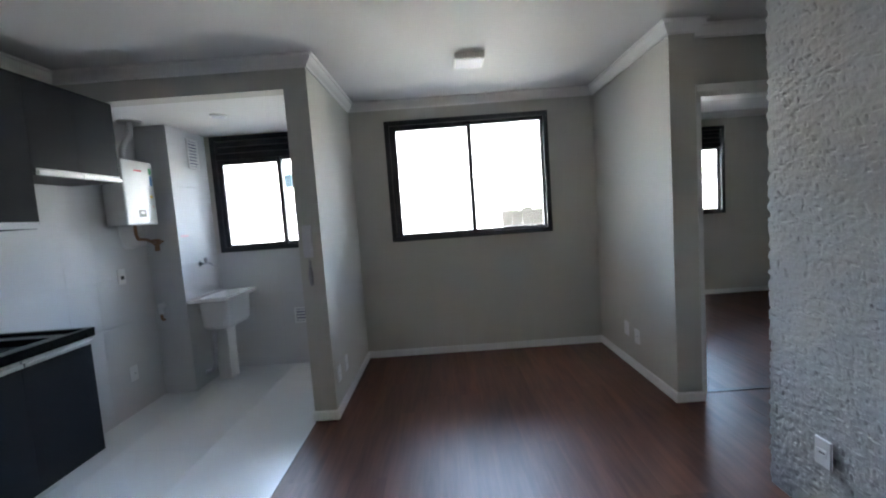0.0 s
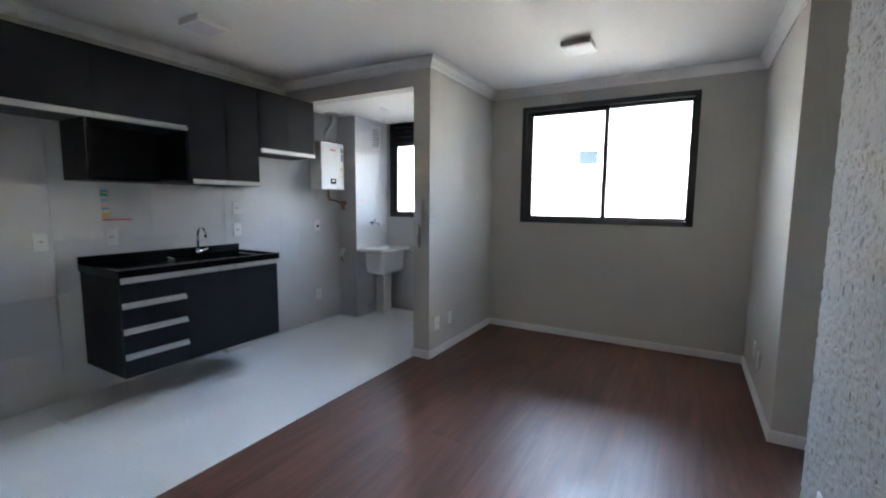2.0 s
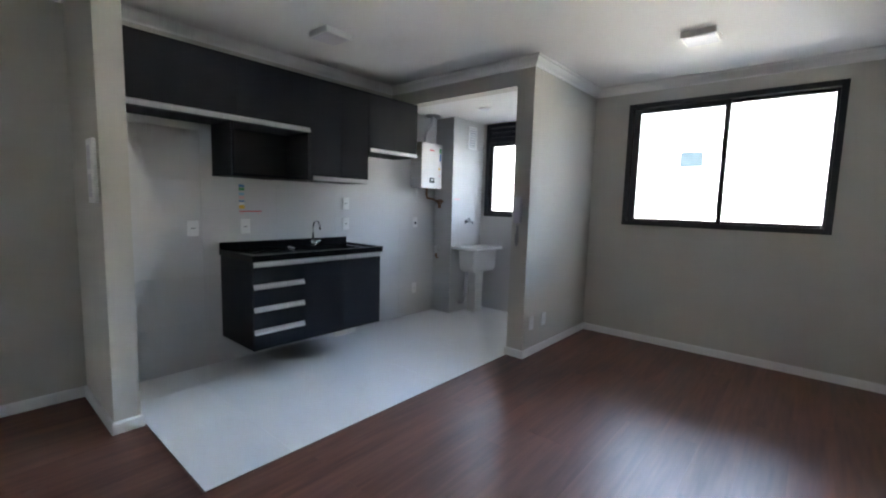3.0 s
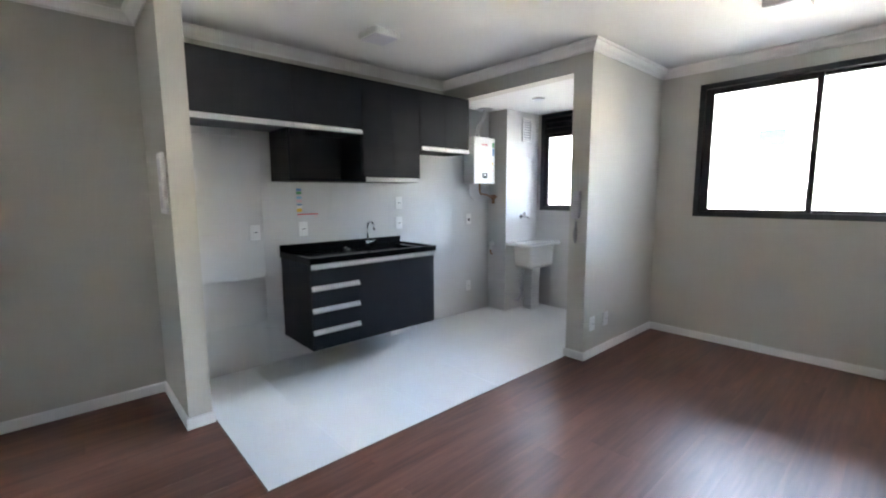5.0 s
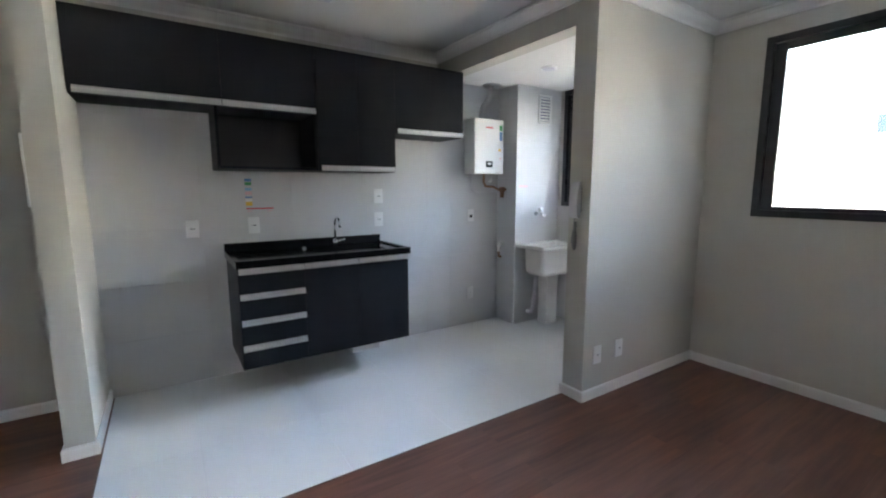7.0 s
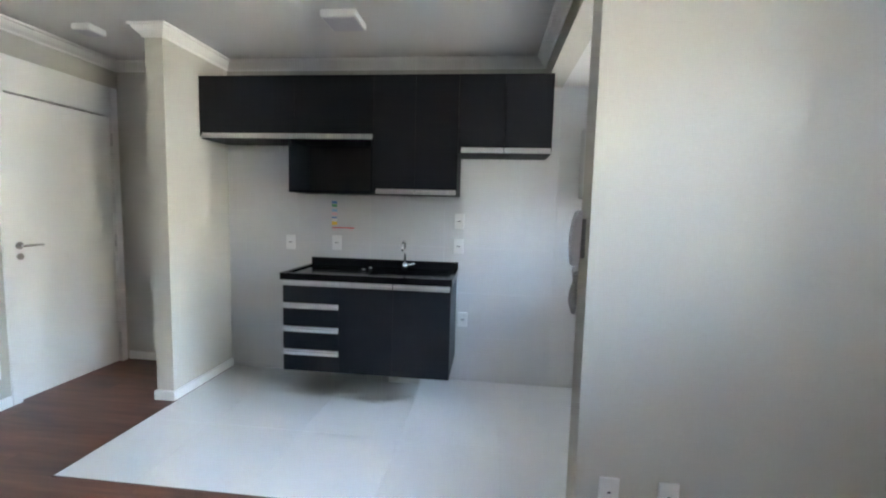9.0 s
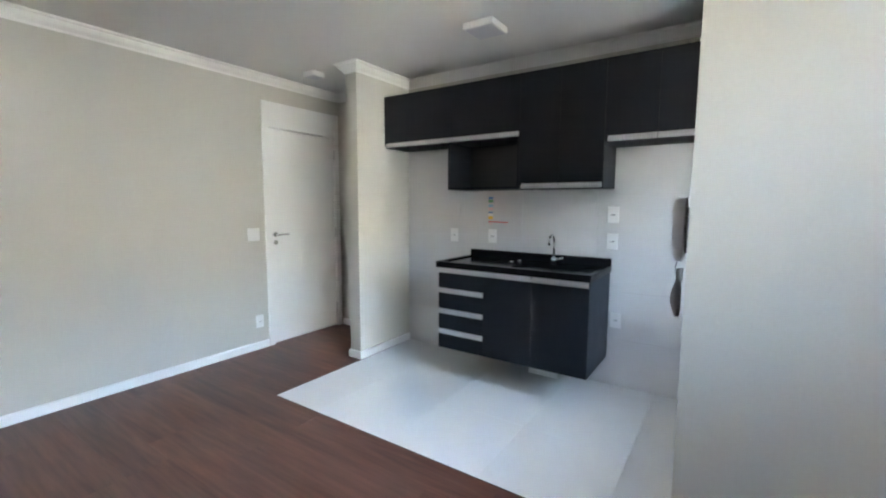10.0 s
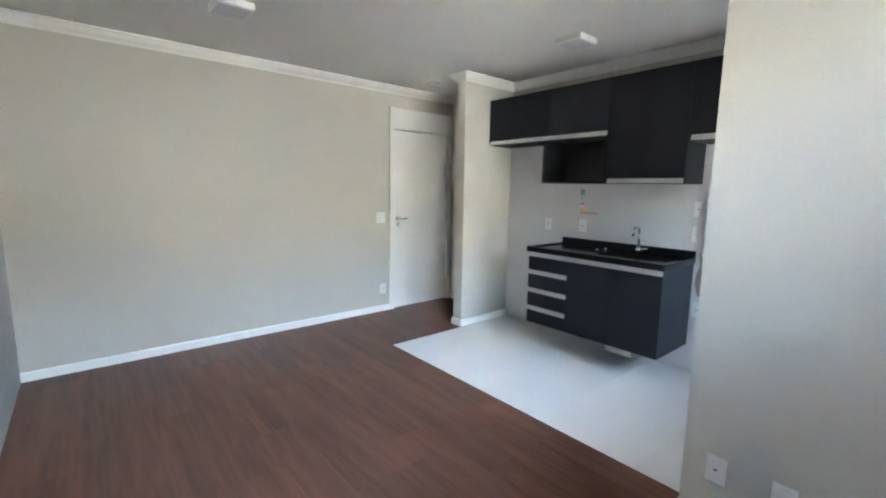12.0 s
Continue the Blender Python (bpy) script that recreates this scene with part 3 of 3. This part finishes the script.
upper("upper_cabinet", 1.690, 3.000, 1.858, (1.690, 2.420, 3.000), "long graphite upper cabinet with two flap doors")
upper("upper_cabinet", 3.001, 3.600, 1.478, (3.001, 3.300, 3.600), "taller graphite upper cabinet with two doors")
upper("upper_cabinet", 3.601, 4.236, 1.772, (3.601, 3.915, 4.236), "short graphite upper cabinet with two doors")
ni = thing("open_niche", "open black microwave niche under the upper cabinets", "shelf", (-1.26, 2.71, 1.478), "upper kitchen cabinets")
nx = XU - 0.002
part("side_panel", B(TX + 0.001, nx, 2.372, 2.390, 1.478, 1.857), GRAPHITE, ni)
part("side_panel", B(TX + 0.001, nx, 2.982, 2.9995, 1.478, 1.857), GRAPHITE, ni)
part("bottom_panel", B(TX + 0.001, nx, 2.390, 2.982, 1.478, 1.496), GRAPHITE, ni)
part("back_panel", B(TX + 0.001, TX + 0.008, 2.390, 2.982, 1.496, 1.857), INSIDE, ni)

# energy label on the tiles
lab = thing("energy_label", "narrow colour-striped label with a red line on the tiles", "label", (TX, 2.6, 1.3))
for k, (ink, z, hgt) in enumerate((("blue", 1.405, 0.020), ("green", 1.378, 0.022), ("sky", 1.340, 0.020), ("pink", 1.312, 0.022), ("blue", 1.288, 0.010), ("white", 1.26, 0.02), ("yellow", 1.232, 0.030))):
    part("stripe", B(TX + 0.0005, TX + 0.0018, 2.568, 2.612, z, z + hgt), INK[ink], lab)
part("red_line", B(TX + 0.0005, TX + 0.0018, 2.570, 2.755, 1.207, 1.216), INK["red"], lab)
for y in (2.575, 2.715):
    part("small_print", B(TX + 0.0005, TX + 0.0016, y, y + 0.03, 1.188, 1.198), INK["pink"], lab)


# ---- laundry corner ----
heater = thing("gas_water_heater", "white wall-mounted gas water heater with a dark display", "water heater", (-1.35, 4.665, 1.485))
hx0, hx1, hy0, hy1, hz0, hz1 = TX + 0.006, -1.258, 4.492, 4.842, 1.485, 1.992
part("case", B(hx0, hx1, hy0, hy1, hz0, hz1, bevel=0.012), ENAMEL, heater)
part("wall_bracket", B(TX + 0.001, hx0, hy0 + 0.03, hy1 - 0.03, hz0 + 0.03, hz1 - 0.03), ALU, heater)
dsp = part("display", B(hx1 + 0.0005, hx1 + 0.003, 4.625, 4.705, 1.548, 1.605, bevel=0.001), SCREEN, heater, "dark square display")
part("digit_window", B(hx1 + 0.0032, hx1 + 0.0038, 4.645, 4.685, 1.572, 1.592), INK["white"], dsp)
for n_, (ink, y, z, w, h_) in enumerate((("red", 4.62, 1.905, 0.085, 0.012), ("green", 4.785, 1.89, 0.035, 0.05), ("blue", 4.788, 1.80, 0.03, 0.08), ("yellow", 4.775, 1.70, 0.03, 0.022), ("pink", 4.790, 1.625, 0.02, 0.016))):
    part("sticker", B(hx1 + 0.0005, hx1 + 0.0012, y, y + w, z, z + h_), INK[ink], heater)
fx = -1.33
flue = [(fx, 4.625, hz1), (fx, 4.625, 2.06), (fx, 4.64, 2.10), (fx, 4.71, 2.18), (fx, 4.735, 2.22), (fx, 4.74, LOW)]
pts = []
for a, b in zip(flue, flue[1:]):
    pts += [tuple(Vector(a).lerp(Vector(b), k / 6)) for k in range(6)]
pts.append(flue[-1])
part("flue_pipe", tube(bmesh.new(), pts, [0.022 + 0.0025 * (k % 2) for k in range(len(pts))], 16), ALU, heater, "ribbed aluminium flue pipe")
part("ceiling_flange", tube(bmesh.new(), [(fx, 4.74, LOW - 0.001), (fx, 4.74, LOW - 0.014)], 0.085, 24), ALU, heater)
pipes = [[(-1.33, 4.66, hz0), (-1.33, 4.66, 1.41), (-1.33, 4.68, 1.375), (-1.33, 4.78, 1.365), (-1.33, 4.84, 1.34), (-1.33, 4.90, 1.34)],
         [(-1.36, 4.53, hz0), (-1.36, 4.53, 1.40), (-1.36, 4.545, 1.345), (-1.37, 4.59, 1.315), (-1.38, 4.68, 1.31), (-1.38, 4.80, 1.325), (-1.38, 4.86, 1.32), (-1.38, 4.919, 1.32)],
         [(-1.35, 4.78, hz0), (-1.35, 4.78, 1.44), (-1.38, 4.80, 1.42), (TX, 4.80, 1.42)]]
for k, pp in enumerate(pipes):
    part("pipe", tube(bmesh.new(), pp, 0.0125 if k == 0 else 0.007, 10), COPPER if k == 0 else ALU, heater, "bent copper gas pipe" if k == 0 else "")
part("valve", boxes((-1.355, -1.305, 4.87, 4.912, 1.315, 1.365), (-1.345, -1.315, 4.876, 4.906, 1.262, 1.316), (-1.305, -1.275, 4.85, 4.905, 1.330, 1.350), bevel=0.004), COPPER, heater)
part("flange", tube(bmesh.new(), [(-1.33, 4.90, 1.34), (-1.33, 4.919, 1.34)], 0.022, 16), CHROME, heater)
gas = thing("gas_outlet", "white gas outlet with a copper elbow on the column", "gas outlet", (-1.37, 4.92, 0.76))
part("cap", tube(bmesh.new(), [(-1.36, 4.919, 0.79), (-1.36, 4.88, 0.79)], 0.024, 16), PLASTIC, gas)
part("body", tube(bmesh.new(), [(-1.36, 4.885, 0.80), (-1.36, 4.885, 0.72)], 0.018, 14), PLASTIC, gas)
part("elbow", tube(bmesh.new(), [(-1.36, 4.885, 0.72), (-1.36, 4.885, 0.68), (-1.36, 4.90, 0.665), (-1.36, 4.919, 0.665)], 0.011, 12), COPPER, gas)

CX = -1.16
tank = thing("laundry_tub", "white synthetic marble laundry tub on a pedestal", "laundry tub", (-0.94, 5.22, 0))
tx0, tx1, ty0, ty1, tz = CX + 0.001, -0.79, 4.925, 5.48, 0.815


def ring(bm, x0, x1, y0, y1, z, r, n=5):
    out = []
    for cxx, cyy, a0 in ((x1 - r, y1 - r, 0), (x0 + r, y1 - r, 90), (x0 + r, y0 + r, 180), (x1 - r, y0 + r, 270)):
        for k in range(n):
            a = radians(a0 + 90 * k / (n - 1))
            out.append(bm.verts.new((cxx + r * math.cos(a), cyy + r * math.sin(a), z)))
    return out


def skin(bm, rings, cap0=True, cap1=True):
    for a, b in zip(rings, rings[1:]):
        for k in range(len(a)):
            j = (k + 1) % len(a)
            bm.faces.new((a[k], a[j], b[j], b[k]))
    if cap0:
        bm.faces.new(rings[0])
    if cap1:
        bm.faces.new(rings[-1])
    return bm


bm = bmesh.new()
skin(bm, [ring(bm, tx0 + 0.085, tx1 - 0.075, ty0 + 0.09, ty1 - 0.07, 0.525, 0.03), ring(bm, tx0 + 0.066, tx1 - 0.060, ty0 + 0.066, ty1 - 0.045, 0.553, 0.04), ring(bm, tx0 + 0.055, tx1 - 0.05, ty0 + 0.055, ty1 - 0.035, tz - 0.045, 0.04),
          ring(bm, tx0, tx1, ty0, ty1, tz - 0.030, 0.02), ring(bm, tx0, tx1, ty0, ty1, tz - 0.004, 0.02), ring(bm, tx0 + 0.004, tx1 - 0.004, ty0 + 0.004, ty1 - 0.004, tz, 0.02), ring(bm, tx0 + 0.07, tx1 - 0.05, ty0 + 0.05, ty1 - 0.05, tz - 0.002, 0.03), ring(bm, tx0 + 0.10, tx1 - 0.08, ty0 + 0.08, ty1 - 0.08, tz - 0.16, 0.03)])
part("basin", bm, MARBLE, tank)
bm = bmesh.new()
skin(bm, [ring(bm, -1.10, -0.975, 5.19, 5.34, 0.005, 0.012), ring(bm, -1.10, -0.975, 5.19, 5.34, 0.30, 0.012), ring(bm, -1.10, -0.97, 5.18, 5.35, 0.523, 0.012)])
part("pedestal", bm, MARBLE, tank)
part("drain_hose", tube(bmesh.new(), [(-1.06, 5.12, 0.524), (-1.06, 5.12, 0.45), (-1.07, 5.11, 0.20), (-1.10, 5.11, 0.12), (-1.159, 5.11, 0.11)], 0.020, 12), GREYPL, tank, "grey drain hose")
bib = thing("wall_tap", "chrome bib tap on the tiled column side", "tap", (CX, 5.19, 1.11))
part("spout", tube(bmesh.new(), [(CX + 0.0005, 5.19, 1.105), (CX + 0.08, 5.19, 1.105), (CX + 0.11, 5.19, 1.095), (CX + 0.12, 5.19, 1.075)], [0.011, 0.012, 0.012, 0.010], 12), CHROME, bib)
part("rosette", tube(bmesh.new(), [(CX + 0.0005, 5.19, 1.105), (CX + 0.006, 5.19, 1.105)], 0.025, 20), CHROME, bib)
part("handle", tube(bmesh.new(), [(CX + 0.06, 5.19, 1.11), (CX + 0.06, 5.19, 1.145), (CX + 0.085, 5.19, 1.15)], [0.011, 0.020, 0.016], 14), ALU, bib)


def grille(label, at, n, w, h, count):
    x, y, z = at
    t = thing("vent_grille", label, "vent", at, "white vent grilles")
    u, N = Vector((-n[1], n[0], 0)), Vector((n[0], n[1], 0))
    m = Matrix(((u.x, 0, N.x, x), (u.y, 0, N.y, y), (0, 1, 0, z), (0, 0, 0, 1)))

    def put(bm):
        bm.transform(m)
        return bm
    f = 0.02
    part("frame", put(boxes((-w / 2, w / 2, h / 2 - f, h / 2, 0.0005, 0.012), (-w / 2, w / 2, -h / 2, -h / 2 + f, 0.0005, 0.012), (-w / 2, -w / 2 + f, -h / 2 + f, h / 2 - f, 0.0005, 0.012), (w / 2 - f, w / 2, -h / 2 + f, h / 2 - f, 0.0005, 0.012), bevel=0.0015)), PLASTIC, t)
    # the shade between the slats is put into this sheet's dark blue-grey colour
    part("backing", put(B(-w / 2 + f, w / 2 - f, -h / 2 + f, h / 2 - f, 0.0005, 0.002)), VENTBACK, t)
    st = (h - 2 * f) / count
    for k in range(count):
        z0 = -h / 2 + f + st * (k + 0.2)
        part("slat", put(B(-w / 2 + f, w / 2 - f, z0, z0 + st * 0.55, 0.004, 0.010)), PLASTIC, t)


grille("white louvred vent grille high on the column side", (CX, 5.275, 2.115), (1, 0), 0.175, 0.27, 8)
grille("white louvred vent grille low under the laundry window", (-0.38, YN - 0.008, 0.50), (0, -1), 0.13, 0.16, 4)
strip = thing("warning_sticker", "faint orange strip sticker on the column side", "sticker", (CX, 5.0, 1.37))
part("strip", B(CX + 0.0005, CX + 0.0012, 4.955, 5.07, 1.362, 1.382), INK["pink"], strip)

# ---- outside ----
structure("ground", B(-400, 400, -100, 600, -4.1, -4.0), GROUND, "pale paved ground outside the building", "ground")
far = thing("apartment_building", "distant pale rendered apartment building with blue windows", "building", (-4, 44, -4))
part("wall", B(-62, 58, 42, 56, -4, 10.2), FACADE, far)
part("roof", B(-62.5, 58.5, 41.5, 56.5, 10.2, 10.8), FACADE, far)
for zf in (-2.2, 4.9):
    for xx in (-42, -30, -13.9, -6.9, 17, 29, 41):
        w = part("window", B(xx, xx + 1.7, 41.93, 41.99, zf, zf + 1.25), FACADE_WIN, far)
        part("frame", boxes((xx - 0.1, xx, 41.9, 41.99, zf - 0.1, zf + 1.35), (xx + 1.7, xx + 1.8, 41.9, 41.99, zf - 0.1, zf + 1.35), (xx, xx + 1.7, 41.9, 41.99, zf + 1.25, zf + 1.35), (xx, xx + 1.7, 41.9, 41.99, zf - 0.1, zf)), FACADE, w)
fence = thing("board_fence", "weathered board fence on a low wall, its shade put into a near-black colour", "fence", (6, 20, -4))
garden = thing("garden_wall", "plain white rendered garden wall in the sun", "wall", (9, 14, -4))
part("wall", B(5.6, 16, 14.0, 14.2, -4, 2.02), FACADE, garden)
part("coping", B(5.57, 16.03, 13.96, 14.24, 2.021, 2.08, bevel=0.01), FACADE, garden)
part("low_wall", B(3.6, 16, 20.0, 20.2, -4, 0.0), FACADE, fence)
rnd = random.Random(4)
for k in range(26):
    hgt = 1.42 + rnd.uniform(-0.12, 0.2)
    part("board", B(3.7 + k * 0.45, 3.7 + k * 0.45 + 0.435, 20.05, 20.10, 0.0, hgt), FENCE, fence)


def tree(x, y, z, h, seed):
    r = random.Random(seed)
    t = thing("tree", "leafy bright green tree behind the fence", "tree", (x, y, z), "trees outside")
    trunk = bmesh.new()
    tube(trunk, [(x, y, z), (x + 0.1, y, z + h * 0.3), (x - 0.05, y + 0.1, z + h * 0.6), (x, y, z + h * 0.85)], [0.16, 0.13, 0.09, 0.04], 10)
    tips = []
    for k in range(9):
        a, s = r.uniform(0, 6.28), Vector((x, y, z + h * r.uniform(0.4, 0.75)))
        e = s + Vector((math.cos(a), math.sin(a), r.uniform(0.4, 1.0))) * h * r.uniform(0.16, 0.28)
        tube(trunk, [s, (s + e) / 2 + Vector((0, 0, 0.1)), e], [0.06, 0.04, 0.015], 6)
        tips.append(e)
    part("trunk", trunk, BARK, t)
    vs, fs = [], []
    for e in tips + [Vector((x, y, z + h * 0.9))]:
        for k in range(170):
            c = e + Vector((r.gauss(0, 0.45), r.gauss(0, 0.45), r.gauss(0, 0.38)))
            d = Vector((r.uniform(-1, 1), r.uniform(-1, 1), r.uniform(-1, 1))).normalized()
            o = d.orthogonal().normalized() * r.uniform(0.05, 0.09)
            q = d.cross(o)
            i = len(vs)
            vs += [c + o * 1.6, c + q, c - o * 1.6, c - q]
            fs.append((i, i + 1, i + 2, i + 3))
    me = bpy.data.meshes.new("crown")
    me.from_pydata(vs, [], fs)
    me.materials.append(LEAF)
    c = new("crown", me)
    c.parent = t
    c.matrix_parent_inverse = t.matrix_world.inverted()


tree(7.0, 24.5, -4, 6.0, 3)
tree(9.1, 15.6, -4, 6.9, 8)

# ---- floor and wall pieces ----
tilt = random.Random(21)


def pieces(parent, name, mat, rows, bevel, warp=0.0):
    """Rows of (x0, x1, y0, y1, z0, z1): alike pieces share one mesh; warp is their slight tilt."""
    cache = {}
    for x0, x1, y0, y1, z0, z1 in rows:
        key = tuple(round(v, 3) for v in (x1 - x0, y1 - y0, z1 - z0))
        if key not in cache:
            bm = B(-key[0] / 2, key[0] / 2, -key[1] / 2, key[1] / 2, -key[2] / 2, key[2] / 2)
            if bevel:
                bmesh.ops.bevel(bm, geom=list(bm.edges), offset=bevel, segments=1, affect="EDGES")
            cache[key] = mesh_of(name, bm, mat)
        ob = new(name, cache[key])
        ob.location = ((x0 + x1) / 2, (y0 + y1) / 2, (z0 + z1) / 2)
        ob.parent = parent
        if warp:
            ob.rotation_euler = (tilt.gauss(0, warp * 0.15), tilt.gauss(0, warp), 0)


EDGE_X, EDGE_Y = 0.115, 1.705
lam = thing("floor", "dark red-brown laminate plank floor with a soft sheen", "floor", kind="structure")
rows, W, L, r = [], 0.197, 1.29, random.Random(7)
gap = 0.0001


def lay(x0, x1, y0, y1):
    x = x0
    while x < x1 - 0.01:
        xe = min(x + W, x1)
        y = y0 - r.choice((0.1, 0.35, 0.6, 0.85, 1.1))
        while y < y1:
            a, b = max(y, y0), min(y + L, y1)
            if b - a > 0.02:
                rows.append((x + gap, xe - gap, a + gap, b - gap, -0.012, 0.0))
            y += L
        x = xe


lay(XW, EDGE_X, YS - 0.06, EDGE_Y)
lay(EDGE_X, STONE_X + 0.03, YS, YN)
lay(STONE_X + 0.03, 4.4, STONE_Y - 0.01, BD_Y + 0.03)
lay(RP_X, 6.0, BD_Y + 0.032, BN)
pieces(lam, "plank", WOOD, rows, 0, warp=0.004)
structure("trim_floor_edge", boxes((EDGE_X - 0.004, EDGE_X + 0.003, EDGE_Y - 0.004, BEAM_Y, 0.0006, 0.0042), (STUB[0], EDGE_X - 0.004, EDGE_Y - 0.005, EDGE_Y + 0.002, 0.0006, 0.0042)), WOOD_EDGE, "thin dark edge strip between laminate and tiles", "trim")

structure("tile_bed", B(XW, EDGE_X - 0.005, EDGE_Y + 0.003, YN, -0.0155, -0.0005), GROUT, "light grout bed between the floor tiles", "floor")
tl = thing("floor_tiles", "pale polished porcelain floor tiles in the kitchen and laundry", "floor", kind="structure")
rows = []
TS = 0.60
y = EDGE_Y + 0.004 - 0.17
while y < YN:
    x = EDGE_X - 0.005
    while x > XW + 0.01:
        a, b = max(x - TS, XW), x
        rows.append((a + 0.0006, b - 0.0006, max(y, EDGE_Y + 0.003) + 0.0006, min(y + TS, YN) - 0.0006, -0.012, 0.003))
        x -= TS
    y += TS
pieces(tl, "tile", FTILE, rows, 0.0003)

wt = thing("kitchen_wall_tiles", "pale grey glazed wall tiles behind the kitchen", "wall tiles", kind="structure")
rows = []


def tile_span(a0, a1, z0, z1, make, w=0.60, h=0.36):
    z = z0
    while z < z1 - 0.01:
        a = a0
        while a < a1 - 0.01:
            rows.append(make(a + 0.0005, min(a + w, a1) - 0.0005, z + 0.0005, min(z + h, z1) - 0.0005))
            a += w
        z += h


tile_span(STUB[2], BEAM_Y + 0.13, 0.004, 2.303, lambda a, b, c, d: (XW, XW + 0.008, a, b, c, d))
tile_span(BEAM_Y + 0.13, 4.92, 0.004, LOW, lambda a, b, c, d: (XW, XW + 0.008, a, b, c, d))
tile_span(XW + 0.008, -1.16, 0.004, LOW, lambda a, b, c, d: (a, b, 4.92, 4.928, c, d))
tile_span(4.92, YN, 0.004, LOW, lambda a, b, c, d: (-1.168, -1.16, a, b, c, d))
tile_span(-1.16, PX0, 0.004, LAU_WIN[2] - 0.002, lambda a, b, c, d: (a, b, YN - 0.008, YN, c, d))
tile_span(BEAM_Y + 0.16, YN - 0.008, 0.004, LOW, lambda a, b, c, d: (PX0 - 0.008, PX0, a, b, c, d))
pieces(wt, "tile", TILE, rows, 0)

# split-stone cladding
def rough_face(y, z):
    """Depth of the split face: ridges that lean along the courses, and small pits."""
    lean = z + 0.25 * y
    d = 0.0025 * noise.noise(Vector((y * 14, lean * 40, 1.0))) + 0.0019 * noise.noise(Vector((y * 45, lean * 95, 5.0)))
    return d + (0.004 if noise.noise(Vector((y * 48, z * 70, 9.0))) > 0.40 else 0)


st = thing("wall_stone", "white painted split-face stone cladding with rough uneven pieces", "wall", kind="structure")
r = random.Random(12)
vs, fs = [], []
near = 0
z = 0.0
while z < H - 0.005:
    h = r.choice((0.011, 0.015, 0.019, 0.024, 0.030))
    h = min(h, H - z)
    y = STONE_Y + r.uniform(-0.012, 0.004)
    while y > YS + 0.005:
        w = r.choice((0.006, 0.010, 0.018, 0.025, 0.03, 0.04, 0.055, 0.08)) * r.uniform(0.85, 1.15)
        a = max(y - w, YS)
        out = STONE_X - r.uniform(-0.0004, 0.0004) + (r.uniform(0.002, 0.0045) if w < 0.014 and r.random() < 0.12 else 0)
        gp = r.uniform(0.0001, 0.0004) if r.random() < 0.99 else r.uniform(0.0015, 0.003)
        nz, ny = 3, max(3, int((y - a) / 0.011) + 2)
        pv = []
        for i in range(nz):
            for j in range(ny):
                yy, zz = a + gp + (y - a - gp) * j / (ny - 1), z + 0.0001 + (h - 0.0002) * i / (nz - 1)
                zz += min(1.0, zz / 0.06, (H - zz) / 0.06) * (0.010 * math.sin(6.1 * yy + 2.2 * zz) + 0.006 * math.sin(19 * yy + 9 * zz))
                pv.append(Vector((out + rough_face(yy, zz), yy, zz)))
        faces = [(i * ny + j, (i + 1) * ny + j, (i + 1) * ny + j + 1, i * ny + j + 1) for i in range(nz - 1) for j in range(ny - 1)]
        loop = [j for j in range(ny)] + [i * ny + ny - 1 for i in range(1, nz)] + [(nz - 1) * ny + j for j in range(ny - 2, -1, -1)] + [i * ny for i in range(nz - 2, 0, -1)]
        b0 = len(pv)
        pv += [Vector((STONE_X + 0.032, pv[k].y, pv[k].z)) for k in loop]
        faces += [(loop[k], loop[(k + 1) % len(loop)], b0 + (k + 1) % len(loop), b0 + k) for k in range(len(loop))]
        if near < 300 and y > 2.35 and z < 1.75:
            near += 1
            me = bpy.data.meshes.new("stone")
            me.from_pydata(pv, [], faces)
            me.materials.append(STONE)
            ob = new("stone", me)
            ob.parent = st
        else:
            i0 = len(vs)
            vs += pv
            fs += [tuple(i0 + k for k in f) for f in faces]
        y = a
    z += h
me = bpy.data.meshes.new("stone_field")
me.from_pydata(vs, [], fs)
me.materials.append(STONE)
ob = new("stone_field", me)
ob.parent = st
tagged(ob, "rest of the white split stones", kind="stuff")
